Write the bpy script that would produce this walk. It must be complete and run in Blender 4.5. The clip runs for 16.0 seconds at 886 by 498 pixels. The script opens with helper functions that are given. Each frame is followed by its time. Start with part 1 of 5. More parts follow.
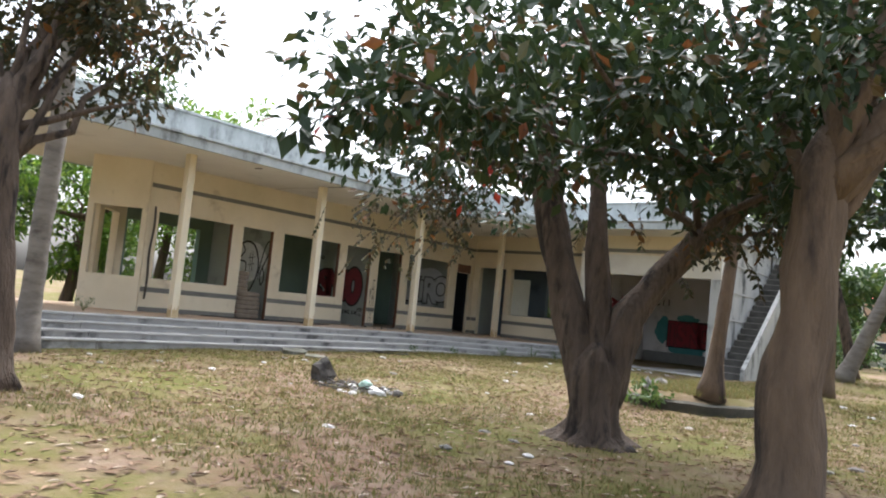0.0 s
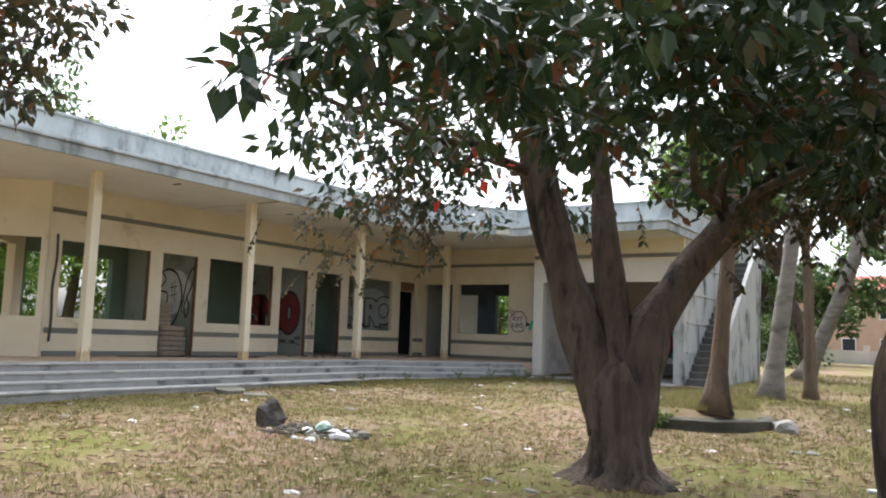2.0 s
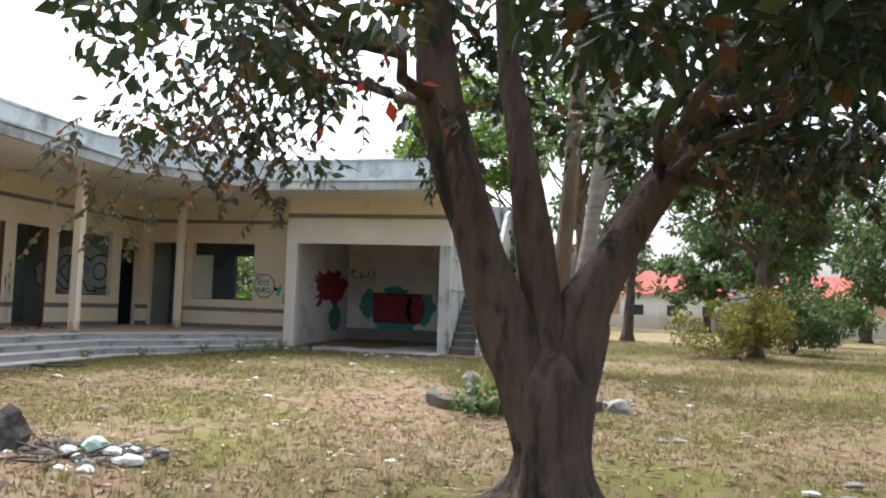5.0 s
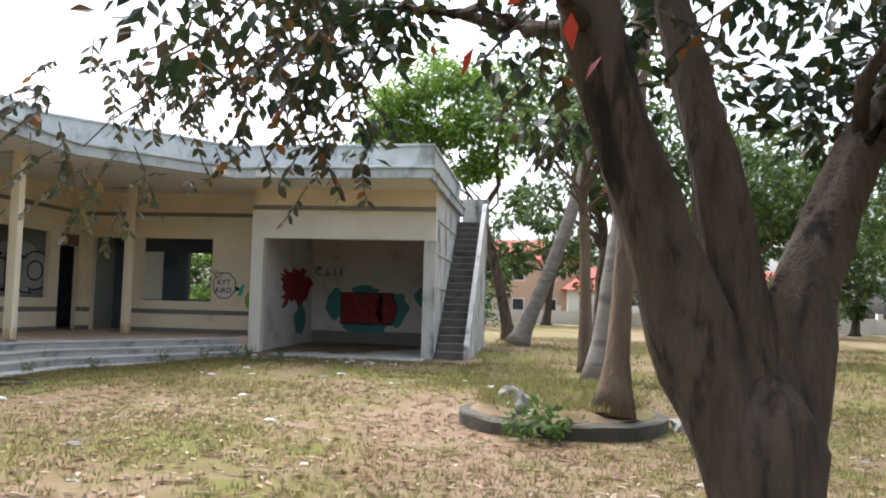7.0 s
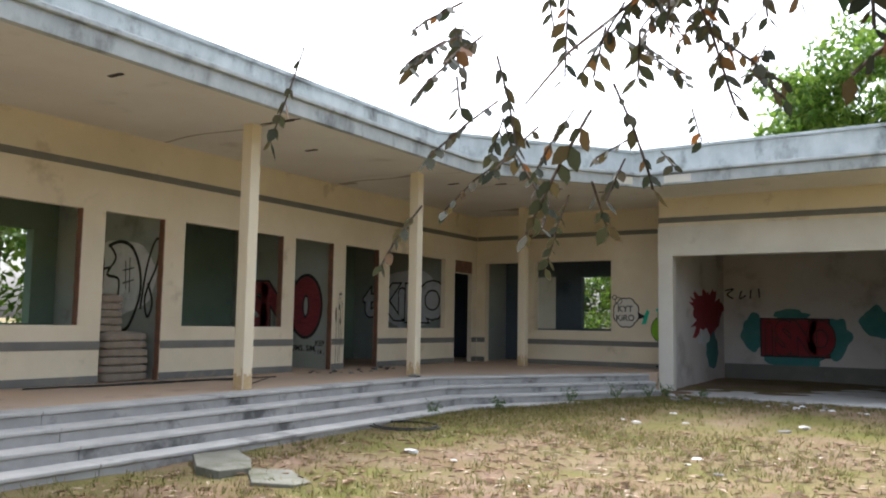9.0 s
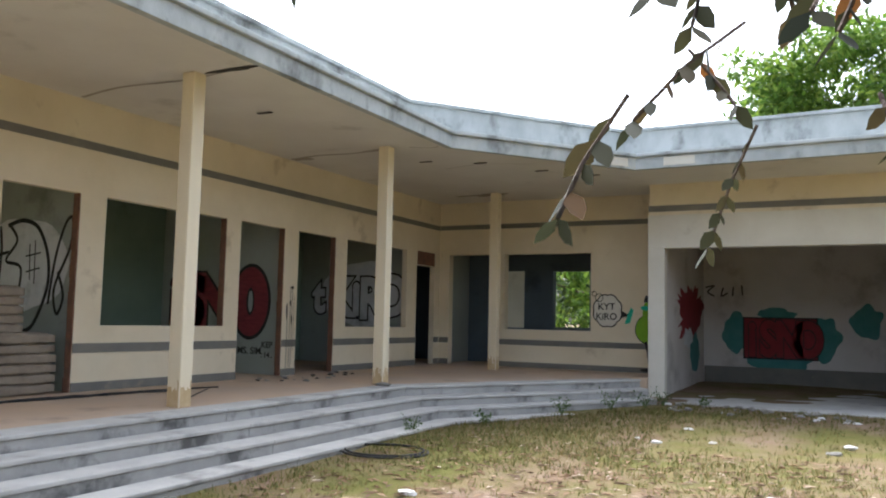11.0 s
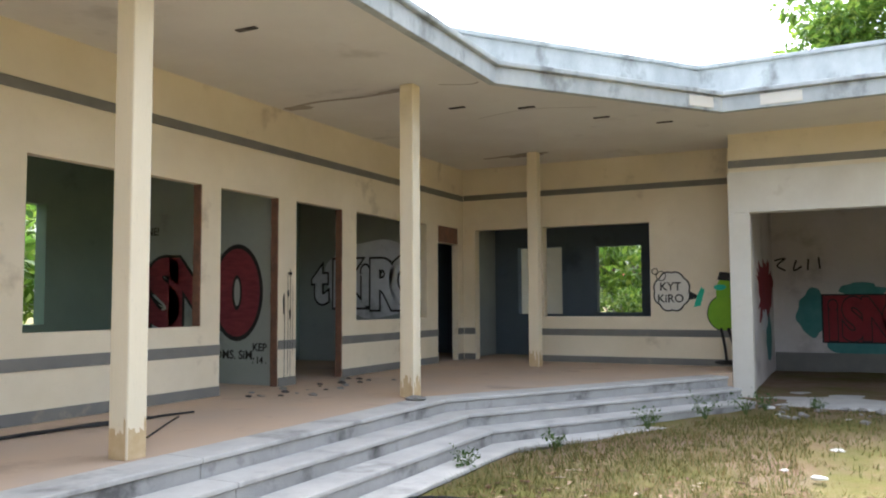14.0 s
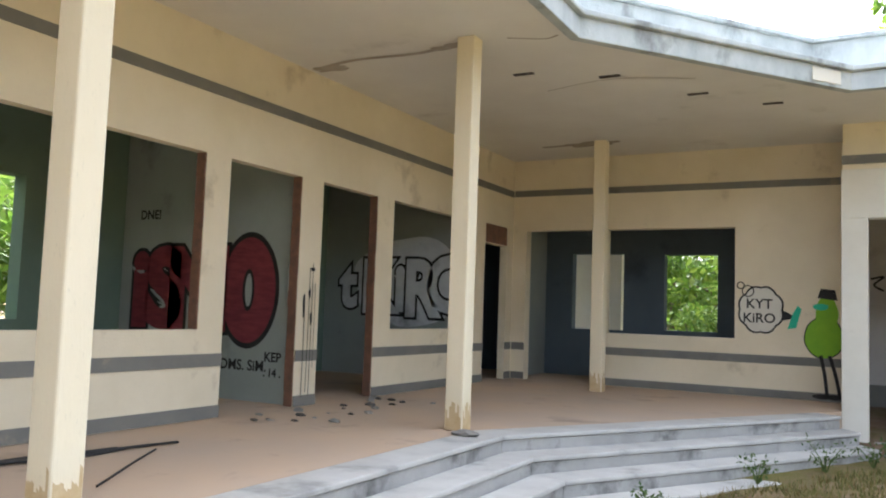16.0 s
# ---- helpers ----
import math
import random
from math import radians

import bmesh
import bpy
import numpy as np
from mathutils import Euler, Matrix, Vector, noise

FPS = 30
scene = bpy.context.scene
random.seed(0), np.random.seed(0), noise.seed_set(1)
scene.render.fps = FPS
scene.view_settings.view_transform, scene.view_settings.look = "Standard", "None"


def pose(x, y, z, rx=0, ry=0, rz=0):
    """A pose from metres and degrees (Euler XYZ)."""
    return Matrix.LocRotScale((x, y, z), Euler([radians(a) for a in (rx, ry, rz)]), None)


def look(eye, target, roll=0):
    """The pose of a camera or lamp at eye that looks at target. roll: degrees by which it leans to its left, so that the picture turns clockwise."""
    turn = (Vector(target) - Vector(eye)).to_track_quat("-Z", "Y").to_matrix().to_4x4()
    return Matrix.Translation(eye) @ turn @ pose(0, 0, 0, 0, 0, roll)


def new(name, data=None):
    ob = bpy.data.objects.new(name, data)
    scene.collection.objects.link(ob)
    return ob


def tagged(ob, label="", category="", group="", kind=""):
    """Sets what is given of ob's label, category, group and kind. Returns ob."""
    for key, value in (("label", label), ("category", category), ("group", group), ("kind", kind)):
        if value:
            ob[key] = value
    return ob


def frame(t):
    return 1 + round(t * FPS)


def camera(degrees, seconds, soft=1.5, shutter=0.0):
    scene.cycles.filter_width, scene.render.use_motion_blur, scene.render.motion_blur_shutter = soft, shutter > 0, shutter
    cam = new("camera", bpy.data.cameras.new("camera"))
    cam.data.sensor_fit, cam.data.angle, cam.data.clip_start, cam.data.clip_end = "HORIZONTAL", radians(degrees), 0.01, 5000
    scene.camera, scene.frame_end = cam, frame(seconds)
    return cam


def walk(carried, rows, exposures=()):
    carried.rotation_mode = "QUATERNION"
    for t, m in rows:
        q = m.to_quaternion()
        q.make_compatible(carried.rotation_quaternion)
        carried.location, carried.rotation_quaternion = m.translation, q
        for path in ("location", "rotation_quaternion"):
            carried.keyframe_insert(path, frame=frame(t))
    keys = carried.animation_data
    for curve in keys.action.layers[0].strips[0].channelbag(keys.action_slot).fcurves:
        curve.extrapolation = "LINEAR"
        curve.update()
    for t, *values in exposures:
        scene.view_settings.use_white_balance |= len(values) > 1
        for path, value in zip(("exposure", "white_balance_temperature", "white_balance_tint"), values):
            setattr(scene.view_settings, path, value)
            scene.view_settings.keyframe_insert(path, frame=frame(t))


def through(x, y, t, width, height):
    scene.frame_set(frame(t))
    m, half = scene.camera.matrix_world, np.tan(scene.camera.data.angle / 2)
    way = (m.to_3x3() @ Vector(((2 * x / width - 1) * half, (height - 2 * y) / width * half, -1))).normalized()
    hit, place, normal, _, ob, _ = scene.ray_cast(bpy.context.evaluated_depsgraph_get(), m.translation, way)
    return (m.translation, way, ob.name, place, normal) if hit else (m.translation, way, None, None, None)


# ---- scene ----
cam = camera(57.0, 16.0, soft=2.0)
PATH = [
    (0, (2.029, -3.339, 1.532), (0.8, -1.768, 1.681), 5.7),
    (0.5, (1.725, -3.128, 1.47), (0.554, -1.51, 1.586), 2.4),
    (1, (1.306, -2.793, 1.547), (0.233, -1.11, 1.676), 0.4),
    (1.5, (0.872, -2.405, 1.527), (-0.164, -0.705, 1.72), 1.6),
    (2, (0.456, -2.103, 1.48), (-0.624, -0.433, 1.693), 2.0),
    (2.5, (0.0, -1.846, 1.527), (-1.039, -0.147, 1.717), 1.8),
    (3, (-0.37, -1.472, 1.517), (-1.39, 0.231, 1.762), 0.8),
    (3.5, (-0.841, -1.224, 1.569), (-1.711, 0.567, 1.755), 2.4),
    (4, (-1.165, -1.09, 1.568), (-1.832, 0.787, 1.74), 2.0),
    (6.5, (-3.181, 0.387, 1.695), (-3.429, 2.368, 1.814), 2.7),
    (7, (-3.504, 0.874, 1.651), (-3.741, 2.855, 1.79), 1.5),
    (7.5, (-3.808, 1.398, 1.63), (-4.127, 3.367, 1.768), 2.9),
    (8, (-4.19, 1.926, 1.593), (-4.647, 3.868, 1.742), 1.7),
    (8.5, (-4.763, 2.533, 1.675), (-5.568, 4.355, 1.854), 1.2),
    (9, (-5.24, 3.145, 1.715), (-6.297, 4.833, 1.896), 1.0),
    (11.5, (-7.231, 4.853, 1.79), (-8.123, 6.635, 1.962), 1.3),
    (12, (-7.557, 5.215, 1.814), (-8.568, 6.932, 1.986), 0.7),
    (12.5, (-7.851, 5.613, 1.803), (-8.882, 7.316, 1.996), 0.5),
    (13, (-8.118, 6.01, 1.84), (-9.155, 7.7, 2.102), 2.1),
    (13.5, (-8.432, 6.422, 1.87), (-9.429, 8.14, 2.101), 0.6),
    (14, (-8.76, 6.879, 1.848), (-9.651, 8.665, 1.98), -0.3),
    (14.5, (-9.024, 7.257, 1.869), (-9.999, 9.001, 1.958), 2.8),
    (15, (-9.318, 7.641, 1.864), (-10.225, 9.417, 2.02), 2.7),
    (15.5, (-9.614, 8.054, 1.817), (-10.499, 9.843, 1.955), 1.6),
    (16, (-9.886, 8.465, 1.837), (-10.838, 10.217, 1.99), 2.0),
]
walk(cam, [(t, look(e, g, r)) for t, e, g, r in PATH], exposures=[(0.0, 1.85, 5900, 10), (7.0, 1.85, 5900, 10), (9.0, 1.9, 5850, 10), (12.5, 2.25, 5750, 10), (16.0, 2.85, 5850, 10)])

# ---- world and light ----
SUN_EL, SUN_AZ = radians(58), radians(-35)   # azimuth from +y towards +x
world = bpy.data.worlds.new("world")
scene.world = world
world.use_nodes = True
wn = world.node_tree.nodes
sky = wn.new("ShaderNodeTexSky")
sky.sky_type = "NISHITA"
sky.sun_disc = False
sky.sun_elevation, sky.sun_rotation = SUN_EL, SUN_AZ
sky.air_density, sky.dust_density, sky.ozone_density = 1.0, 7.0, 0.2
haze = wn.new("ShaderNodeHueSaturation")
haze.inputs["Saturation"].default_value = 0.4
world.node_tree.links.new(sky.outputs[0], haze.inputs["Color"])
world.node_tree.links.new(haze.outputs[0], wn["Background"].inputs[0])
wn["Background"].inputs[1].default_value = 0.15
sun = new("sun", bpy.data.lights.new("sun", "SUN"))
sun.data.energy, sun.data.angle, sun.data.color = 0.5, radians(40), (1.0, 0.97, 0.93)
sun.matrix_world = look((math.sin(SUN_AZ) * math.cos(SUN_EL) * 50, math.cos(SUN_AZ) * math.cos(SUN_EL) * 50, math.sin(SUN_EL) * 50), (0, 0, 0))


# ---- materials ----
def material(name, a, b, scale=3.0, rough=0.85, bump=0.3, fine=40.0, stain=None, stain_scale=0.6, stain_lo=0.55, stain_hi=0.75, stretch=(1, 1, 1), detail=6.0, metal=0.0, deep=0.01):
    """Two colours mixed by noise at two scales, stains with edges of their own, and a fine relief."""
    m = bpy.data.materials.new(name)
    m.use_nodes = True
    n, l = m.node_tree.nodes, m.node_tree.links
    bs = n["Principled BSDF"]
    bs.inputs["Roughness"].default_value = rough
    bs.inputs["Metallic"].default_value = metal
    bs.inputs["Specular IOR Level"].default_value = 0.25
    co = n.new("ShaderNodeTexCoord")
    mp = n.new("ShaderNodeMapping")
    mp.inputs["Scale"].default_value = stretch
    l.new(co.outputs["Object"], mp.inputs[0])

    def noise_tex(s, d=detail):
        t = n.new("ShaderNodeTexNoise")
        t.inputs["Scale"].default_value, t.inputs["Detail"].default_value, t.inputs["Roughness"].default_value = s, d, 0.62
        l.new(mp.outputs[0], t.inputs["Vector"])
        return t

    def mix(fac, c1, c2):
        x = n.new("ShaderNodeMix")
        x.data_type = "RGBA"
        l.new(fac, x.inputs[0])
        for s, c in ((x.inputs[6], c1), (x.inputs[7], c2)):
            if isinstance(c, tuple):
                s.default_value = (*c, 1)
            else:
                l.new(c, s)
        return x.outputs[2]

    def ramp(src, lo, hi):
        r = n.new("ShaderNodeMapRange")
        r.inputs[1].default_value, r.inputs[2].default_value = lo, hi
        l.new(src, r.inputs[0])
        return r.outputs[0]
    big, small = noise_tex(scale), noise_tex(fine, 3.0)
    col = mix(ramp(big.outputs[0], 0.35, 0.68), a, b)
    dark = tuple(0.72 * c for c in a)
    col = mix(ramp(small.outputs[0], 0.62, 0.95), col, dark)
    if stain:
        col = mix(ramp(noise_tex(stain_scale, 9.0).outputs[0], stain_lo, stain_hi), col, stain)
    l.new(col, bs.inputs["Base Color"])
    bp = n.new("ShaderNodeBump")
    bp.inputs["Strength"].default_value, bp.inputs["Distance"].default_value = bump, deep
    l.new(small.outputs[0], bp.inputs["Height"])
    l.new(bp.outputs[0], bs.inputs["Normal"])
    return m


def leaf_material(name, colours, through=0.35, rough=0.5):
    """Leaves: a colour by island from a row of them, with light passing through."""
    m = bpy.data.materials.new(name)
    m.use_nodes = True
    n, l = m.node_tree.nodes, m.node_tree.links
    bs, out = n["Principled BSDF"], n["Material Output"]
    geo = n.new("ShaderNodeNewGeometry")
    r = n.new("ShaderNodeValToRGB")
    r.color_ramp.interpolation = "LINEAR"
    while len(r.color_ramp.elements) < len(colours):
        r.color_ramp.elements.new(0.5)
    for e, (p, c) in zip(r.color_ramp.elements, colours):
        e.position, e.color = p, (*c, 1)
    l.new(geo.outputs["Random Per Island"], r.inputs[0])
    l.new(r.outputs[0], bs.inputs["Base Color"])
    bs.inputs["Roughness"].default_value = rough
    bs.inputs["Specular IOR Level"].default_value = 0.3
    tr = n.new("ShaderNodeBsdfTranslucent")
    l.new(r.outputs[0], tr.inputs[0])
    mx = n.new("ShaderNodeMixShader")
    mx.inputs[0].default_value = through
    l.new(bs.outputs[0], mx.inputs[1])
    l.new(tr.outputs[0], mx.inputs[2])
    l.new(mx.outputs[0], out.inputs[0])
    return m


CREAM = material("cream_paint", (0.76, 0.67, 0.50), (0.68, 0.59, 0.42), 0.9, 0.9, 0.25, 60, (0.40, 0.32, 0.21), 1.6, 0.60, 0.80)
CREAM_COL = material("column_paint", (0.76, 0.67, 0.49), (0.70, 0.61, 0.43), 1.3, 0.9, 0.25, 60, (0.36, 0.27, 0.16), 2.2, 0.62, 0.8, stretch=(1, 1, 0.35))
WHITE_PAINT = material("white_paint", (0.70, 0.67, 0.58), (0.62, 0.58, 0.49), 1.1, 0.9, 0.2, 60, (0.42, 0.37, 0.28), 1.8, 0.62, 0.82)
BAND = material("grey_band_paint", (0.17, 0.165, 0.15), (0.22, 0.21, 0.18), 2.0, 0.9, 0.2, 60, (0.36, 0.31, 0.22), 3.0, 0.62, 0.8)
SOFFIT = material("soffit_paint", (0.74, 0.71, 0.65), (0.66, 0.62, 0.56), 0.6, 0.95, 0.15, 40, (0.30, 0.26, 0.21), 0.7, 0.60, 0.85)
FASCIA = material("weathered_concrete_fascia", (0.50, 0.53, 0.52), (0.36, 0.385, 0.38), 2.6, 0.95, 0.5, 35, (0.10, 0.10, 0.09), 1.8, 0.52, 0.72, stretch=(1, 1, 0.6))
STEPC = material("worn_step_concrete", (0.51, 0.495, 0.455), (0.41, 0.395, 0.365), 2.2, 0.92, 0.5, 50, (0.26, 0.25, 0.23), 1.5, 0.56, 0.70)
# riser dirt, plus the shade below each tread put into a darker base colour
RISER = material("dirty_shaded_riser_concrete", (0.42, 0.405, 0.375), (0.32, 0.31, 0.29), 2.2, 0.95, 0.6, 50, (0.12, 0.115, 0.108), 1.3, 0.54, 0.66)
PORCH = material("dusty_floor_tile", (0.52, 0.38, 0.26), (0.46, 0.36, 0.27), 0.8, 0.9, 0.3, 50, (0.22, 0.18, 0.14), 1.3, 0.58, 0.8)
INNER = material("grey_green_paint", (0.36, 0.385, 0.35), (0.30, 0.325, 0.29), 0.9, 0.9, 0.2, 50, (0.11, 0.12, 0.105), 0.9, 0.58, 0.8)
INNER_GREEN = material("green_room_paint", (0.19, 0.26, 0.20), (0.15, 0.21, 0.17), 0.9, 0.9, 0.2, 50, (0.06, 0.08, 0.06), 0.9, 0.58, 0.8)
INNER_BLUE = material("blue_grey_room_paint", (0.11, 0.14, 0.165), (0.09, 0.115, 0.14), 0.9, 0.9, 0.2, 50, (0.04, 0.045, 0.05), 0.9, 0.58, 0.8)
GARAGE = material("garage_plaster", (0.64, 0.60, 0.56), (0.55, 0.51, 0.47), 0.9, 0.92, 0.25, 45, (0.26, 0.23, 0.20), 0.9, 0.55, 0.8)
BRICK = material("broken_brick_edge", (0.22, 0.11, 0.07), (0.15, 0.085, 0.06), 9.0, 0.95, 0.9, 40, (0.12, 0.08, 0.06), 6.0, 0.5, 0.7)
SIDEWALL = material("streaked_side_wall", (0.52, 0.51, 0.47), (0.38, 0.38, 0.35), 1.5, 0.95, 0.4, 40, (0.09, 0.09, 0.085), 1.5, 0.52, 0.66, stretch=(1, 1, 0.45))
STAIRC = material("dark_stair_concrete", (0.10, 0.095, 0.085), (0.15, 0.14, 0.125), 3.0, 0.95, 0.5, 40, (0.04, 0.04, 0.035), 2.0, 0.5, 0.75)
BARK = material("tree_bark", (0.125, 0.092, 0.068), (0.060, 0.045, 0.034), 9.0, 0.95, 1.0, 22, (0.024, 0.020, 0.017), 4.5, 0.56, 0.66, stretch=(1, 1, 0.22), deep=0.05)
BARK_PALE = material("pale_bark", (0.170, 0.120, 0.080), (0.105, 0.075, 0.052), 5.0, 0.95, 1.0, 16, (0.045, 0.034, 0.027), 2.6, 0.52, 0.66, stretch=(1, 1, 0.26), deep=0.04)
PALM_BARK = material("palm_bark", (0.25, 0.225, 0.19), (0.15, 0.13, 0.11), 3.0, 0.95, 0.8, 30, (0.10, 0.085, 0.07), 1.6, 0.55, 0.7, stretch=(1, 1, 2.5))
PLANTER = material("mossy_planter_concrete", (0.06, 0.055, 0.043), (0.10, 0.088, 0.066), 3.0, 0.95, 0.6, 40, (0.04, 0.045, 0.03), 2.0, 0.5, 0.7)
SACK = material("sack_cloth", (0.30, 0.25, 0.19), (0.22, 0.18, 0.14), 5.0, 0.95, 0.6, 90, (0.32, 0.13, 0.11), 3.5, 0.64, 0.75)
LITTER = material("white_litter", (0.72, 0.71, 0.68), (0.55, 0.53, 0.49), 8.0, 0.6, 0.3, 60)
ASH = material("charred_rubbish", (0.04, 0.036, 0.032), (0.12, 0.105, 0.09), 8.0, 0.9, 0.8, 50)
ROCK = material("grey_rubble", (0.30, 0.28, 0.25), (0.20, 0.19, 0.17), 6.0, 0.95, 0.6, 40)
RUBBER = material("black_rubber", (0.025, 0.025, 0.025), (0.04, 0.038, 0.035), 5.0, 0.7, 0.3, 50)
BLACKP = material("black_spray_paint", (0.02, 0.02, 0.02), (0.035, 0.034, 0.033), 6.0, 0.7, 0.1, 60)
REDP = material("red_spray_paint", (0.26, 0.028, 0.035), (0.19, 0.024, 0.03), 3.0, 0.7, 0.1, 60)
MAROON = material("maroon_spray_paint", (0.24, 0.045, 0.055), (0.16, 0.03, 0.04), 5.0, 0.7, 0.1, 60, stretch=(1, 1, 5))
TEAL = material("teal_spray_paint", (0.06, 0.20, 0.19), (0.09, 0.24, 0.22), 4.0, 0.8, 0.1, 60)
GREENP = material("lime_spray_paint", (0.24, 0.46, 0.03), (0.19, 0.40, 0.03), 4.0, 0.7, 0.1, 60)
MINT = material("mint_spray_paint", (0.05, 0.48, 0.30), (0.05, 0.42, 0.27), 4.0, 0.7, 0.1, 60)
SILVER = material("pale_spray_paint", (0.68, 0.69, 0.69), (0.56, 0.57, 0.57), 4.0, 0.7, 0.1, 60, (0.28, 0.29, 0.28), 2.5, 0.55, 0.75)
ROOF_RED = material("red_roof_tiles", (0.45, 0.10, 0.08), (0.36, 0.08, 0.06), 3.0, 0.9, 0.3, 20)
ORANGE = material("orange_house_paint", (0.55, 0.38, 0.26), (0.50, 0.34, 0.23), 1.0, 0.9, 0.2, 20)
HOUSE_WHITE = material("white_house_paint", (0.75, 0.74, 0.70), (0.66, 0.65, 0.60), 1.0, 0.9, 0.2, 20)
DARK_GLASS = material("dark_pane", (0.03, 0.035, 0.04), (0.04, 0.045, 0.05), 1.0, 0.15, 0.0, 10)

LEAF = leaf_material("almond_leaf", [(0.0, (0.018, 0.034, 0.014)), (0.6, (0.028, 0.050, 0.018)), (0.86, (0.05, 0.068, 0.02)), (0.95, (0.09, 0.055, 0.02)), (1.0, (0.17, 0.06, 0.02))], 0.25)
LEAF_BROWN = leaf_material("drying_leaf", [(0.0, (0.026, 0.032, 0.018)), (0.55, (0.045, 0.045, 0.02)), (0.88, (0.075, 0.055, 0.022)), (1.0, (0.20, 0.08, 0.02))], 0.3, 0.75)
LEAF_FAR = leaf_material("far_leaf", [(0.0, (0.035, 0.07, 0.02)), (0.6, (0.07, 0.115, 0.03)), (1.0, (0.12, 0.16, 0.04))], 0.4)
LEAF_LIME = leaf_material("sunlit_lime_leaf", [(0.0, (0.07, 0.14, 0.02)), (0.6, (0.14, 0.24, 0.03)), (1.0, (0.23, 0.31, 0.05))], 0.5)
LEAF_RED = leaf_material("red_leaf", [(0.0, (0.30, 0.03, 0.02)), (1.0, (0.45, 0.06, 0.03))], 0.4)
GRASS = leaf_material("grass_blade", [(0.0, (0.080, 0.092, 0.02)), (0.35, (0.122, 0.126, 0.03)), (0.7, (0.18, 0.150, 0.048)), (1.0, (0.24, 0.168, 0.08))], 0.35, 0.7)
DRY = leaf_material("dry_leaf", [(0.0, (0.10, 0.06, 0.035)), (0.5, (0.19, 0.11, 0.06)), (0.85, (0.30, 0.20, 0.12)), (1.0, (0.42, 0.35, 0.27))], 0.1, 0.8)
WEED = leaf_material("weed_leaf", [(0.0, (0.05, 0.10, 0.025)), (1.0, (0.11, 0.16, 0.04))], 0.35)


def ground_material():
    m = bpy.data.materials.new("thin_grass_and_dirt")
    m.use_nodes = True
    n, l = m.node_tree.nodes, m.node_tree.links
    bs = n["Principled BSDF"]
    bs.inputs["Roughness"].default_value, bs.inputs["Specular IOR Level"].default_value = 0.95, 0.1
    co = n.new("ShaderNodeTexCoord")

    def tex(s, d=8.0):
        t = n.new("ShaderNodeTexNoise")
        t.inputs["Scale"].default_value, t.inputs["Detail"].default_value, t.inputs["Roughness"].default_value = s, d, 0.68
        l.new(co.outputs["Object"], t.inputs["Vector"])
        return t.outputs[0]

    def rng(src, lo, hi):
        r = n.new("ShaderNodeMapRange")
        r.inputs[1].default_value, r.inputs[2].default_value = lo, hi
        l.new(src, r.inputs[0])
        return r.outputs[0]

    def mix(f, c1, c2):
        x = n.new("ShaderNodeMix")
        x.data_type = "RGBA"
        l.new(f, x.inputs[0])
        for s, c in ((x.inputs[6], c1), (x.inputs[7], c2)):
            if isinstance(c, tuple):
                s.default_value = (*c, 1)
            else:
                l.new(c, s)
        return x.outputs[2]
    grass = mix(rng(tex(1.3), 0.35, 0.7), (0.112, 0.114, 0.028), (0.172, 0.144, 0.050))
    dirt = mix(rng(tex(2.0), 0.35, 0.7), (0.180, 0.112, 0.070), (0.245, 0.182, 0.130))
    col = mix(rng(tex(0.33), 0.43, 0.58), grass, dirt)
    col = mix(rng(tex(22, 4), 0.60, 0.78), col, (0.075, 0.055, 0.03))
    col = mix(rng(tex(14, 3), 0.70, 0.80), col, (0.40, 0.36, 0.28))
    l.new(col, bs.inputs["Base Color"])
    b = n.new("ShaderNodeBump")
    b.inputs["Strength"].default_value, b.inputs["Distance"].default_value = 0.9, 0.03
    l.new(tex(18, 6), b.inputs["Height"])
    l.new(b.outputs[0], bs.inputs["Normal"])
    return m


GROUND = ground_material()


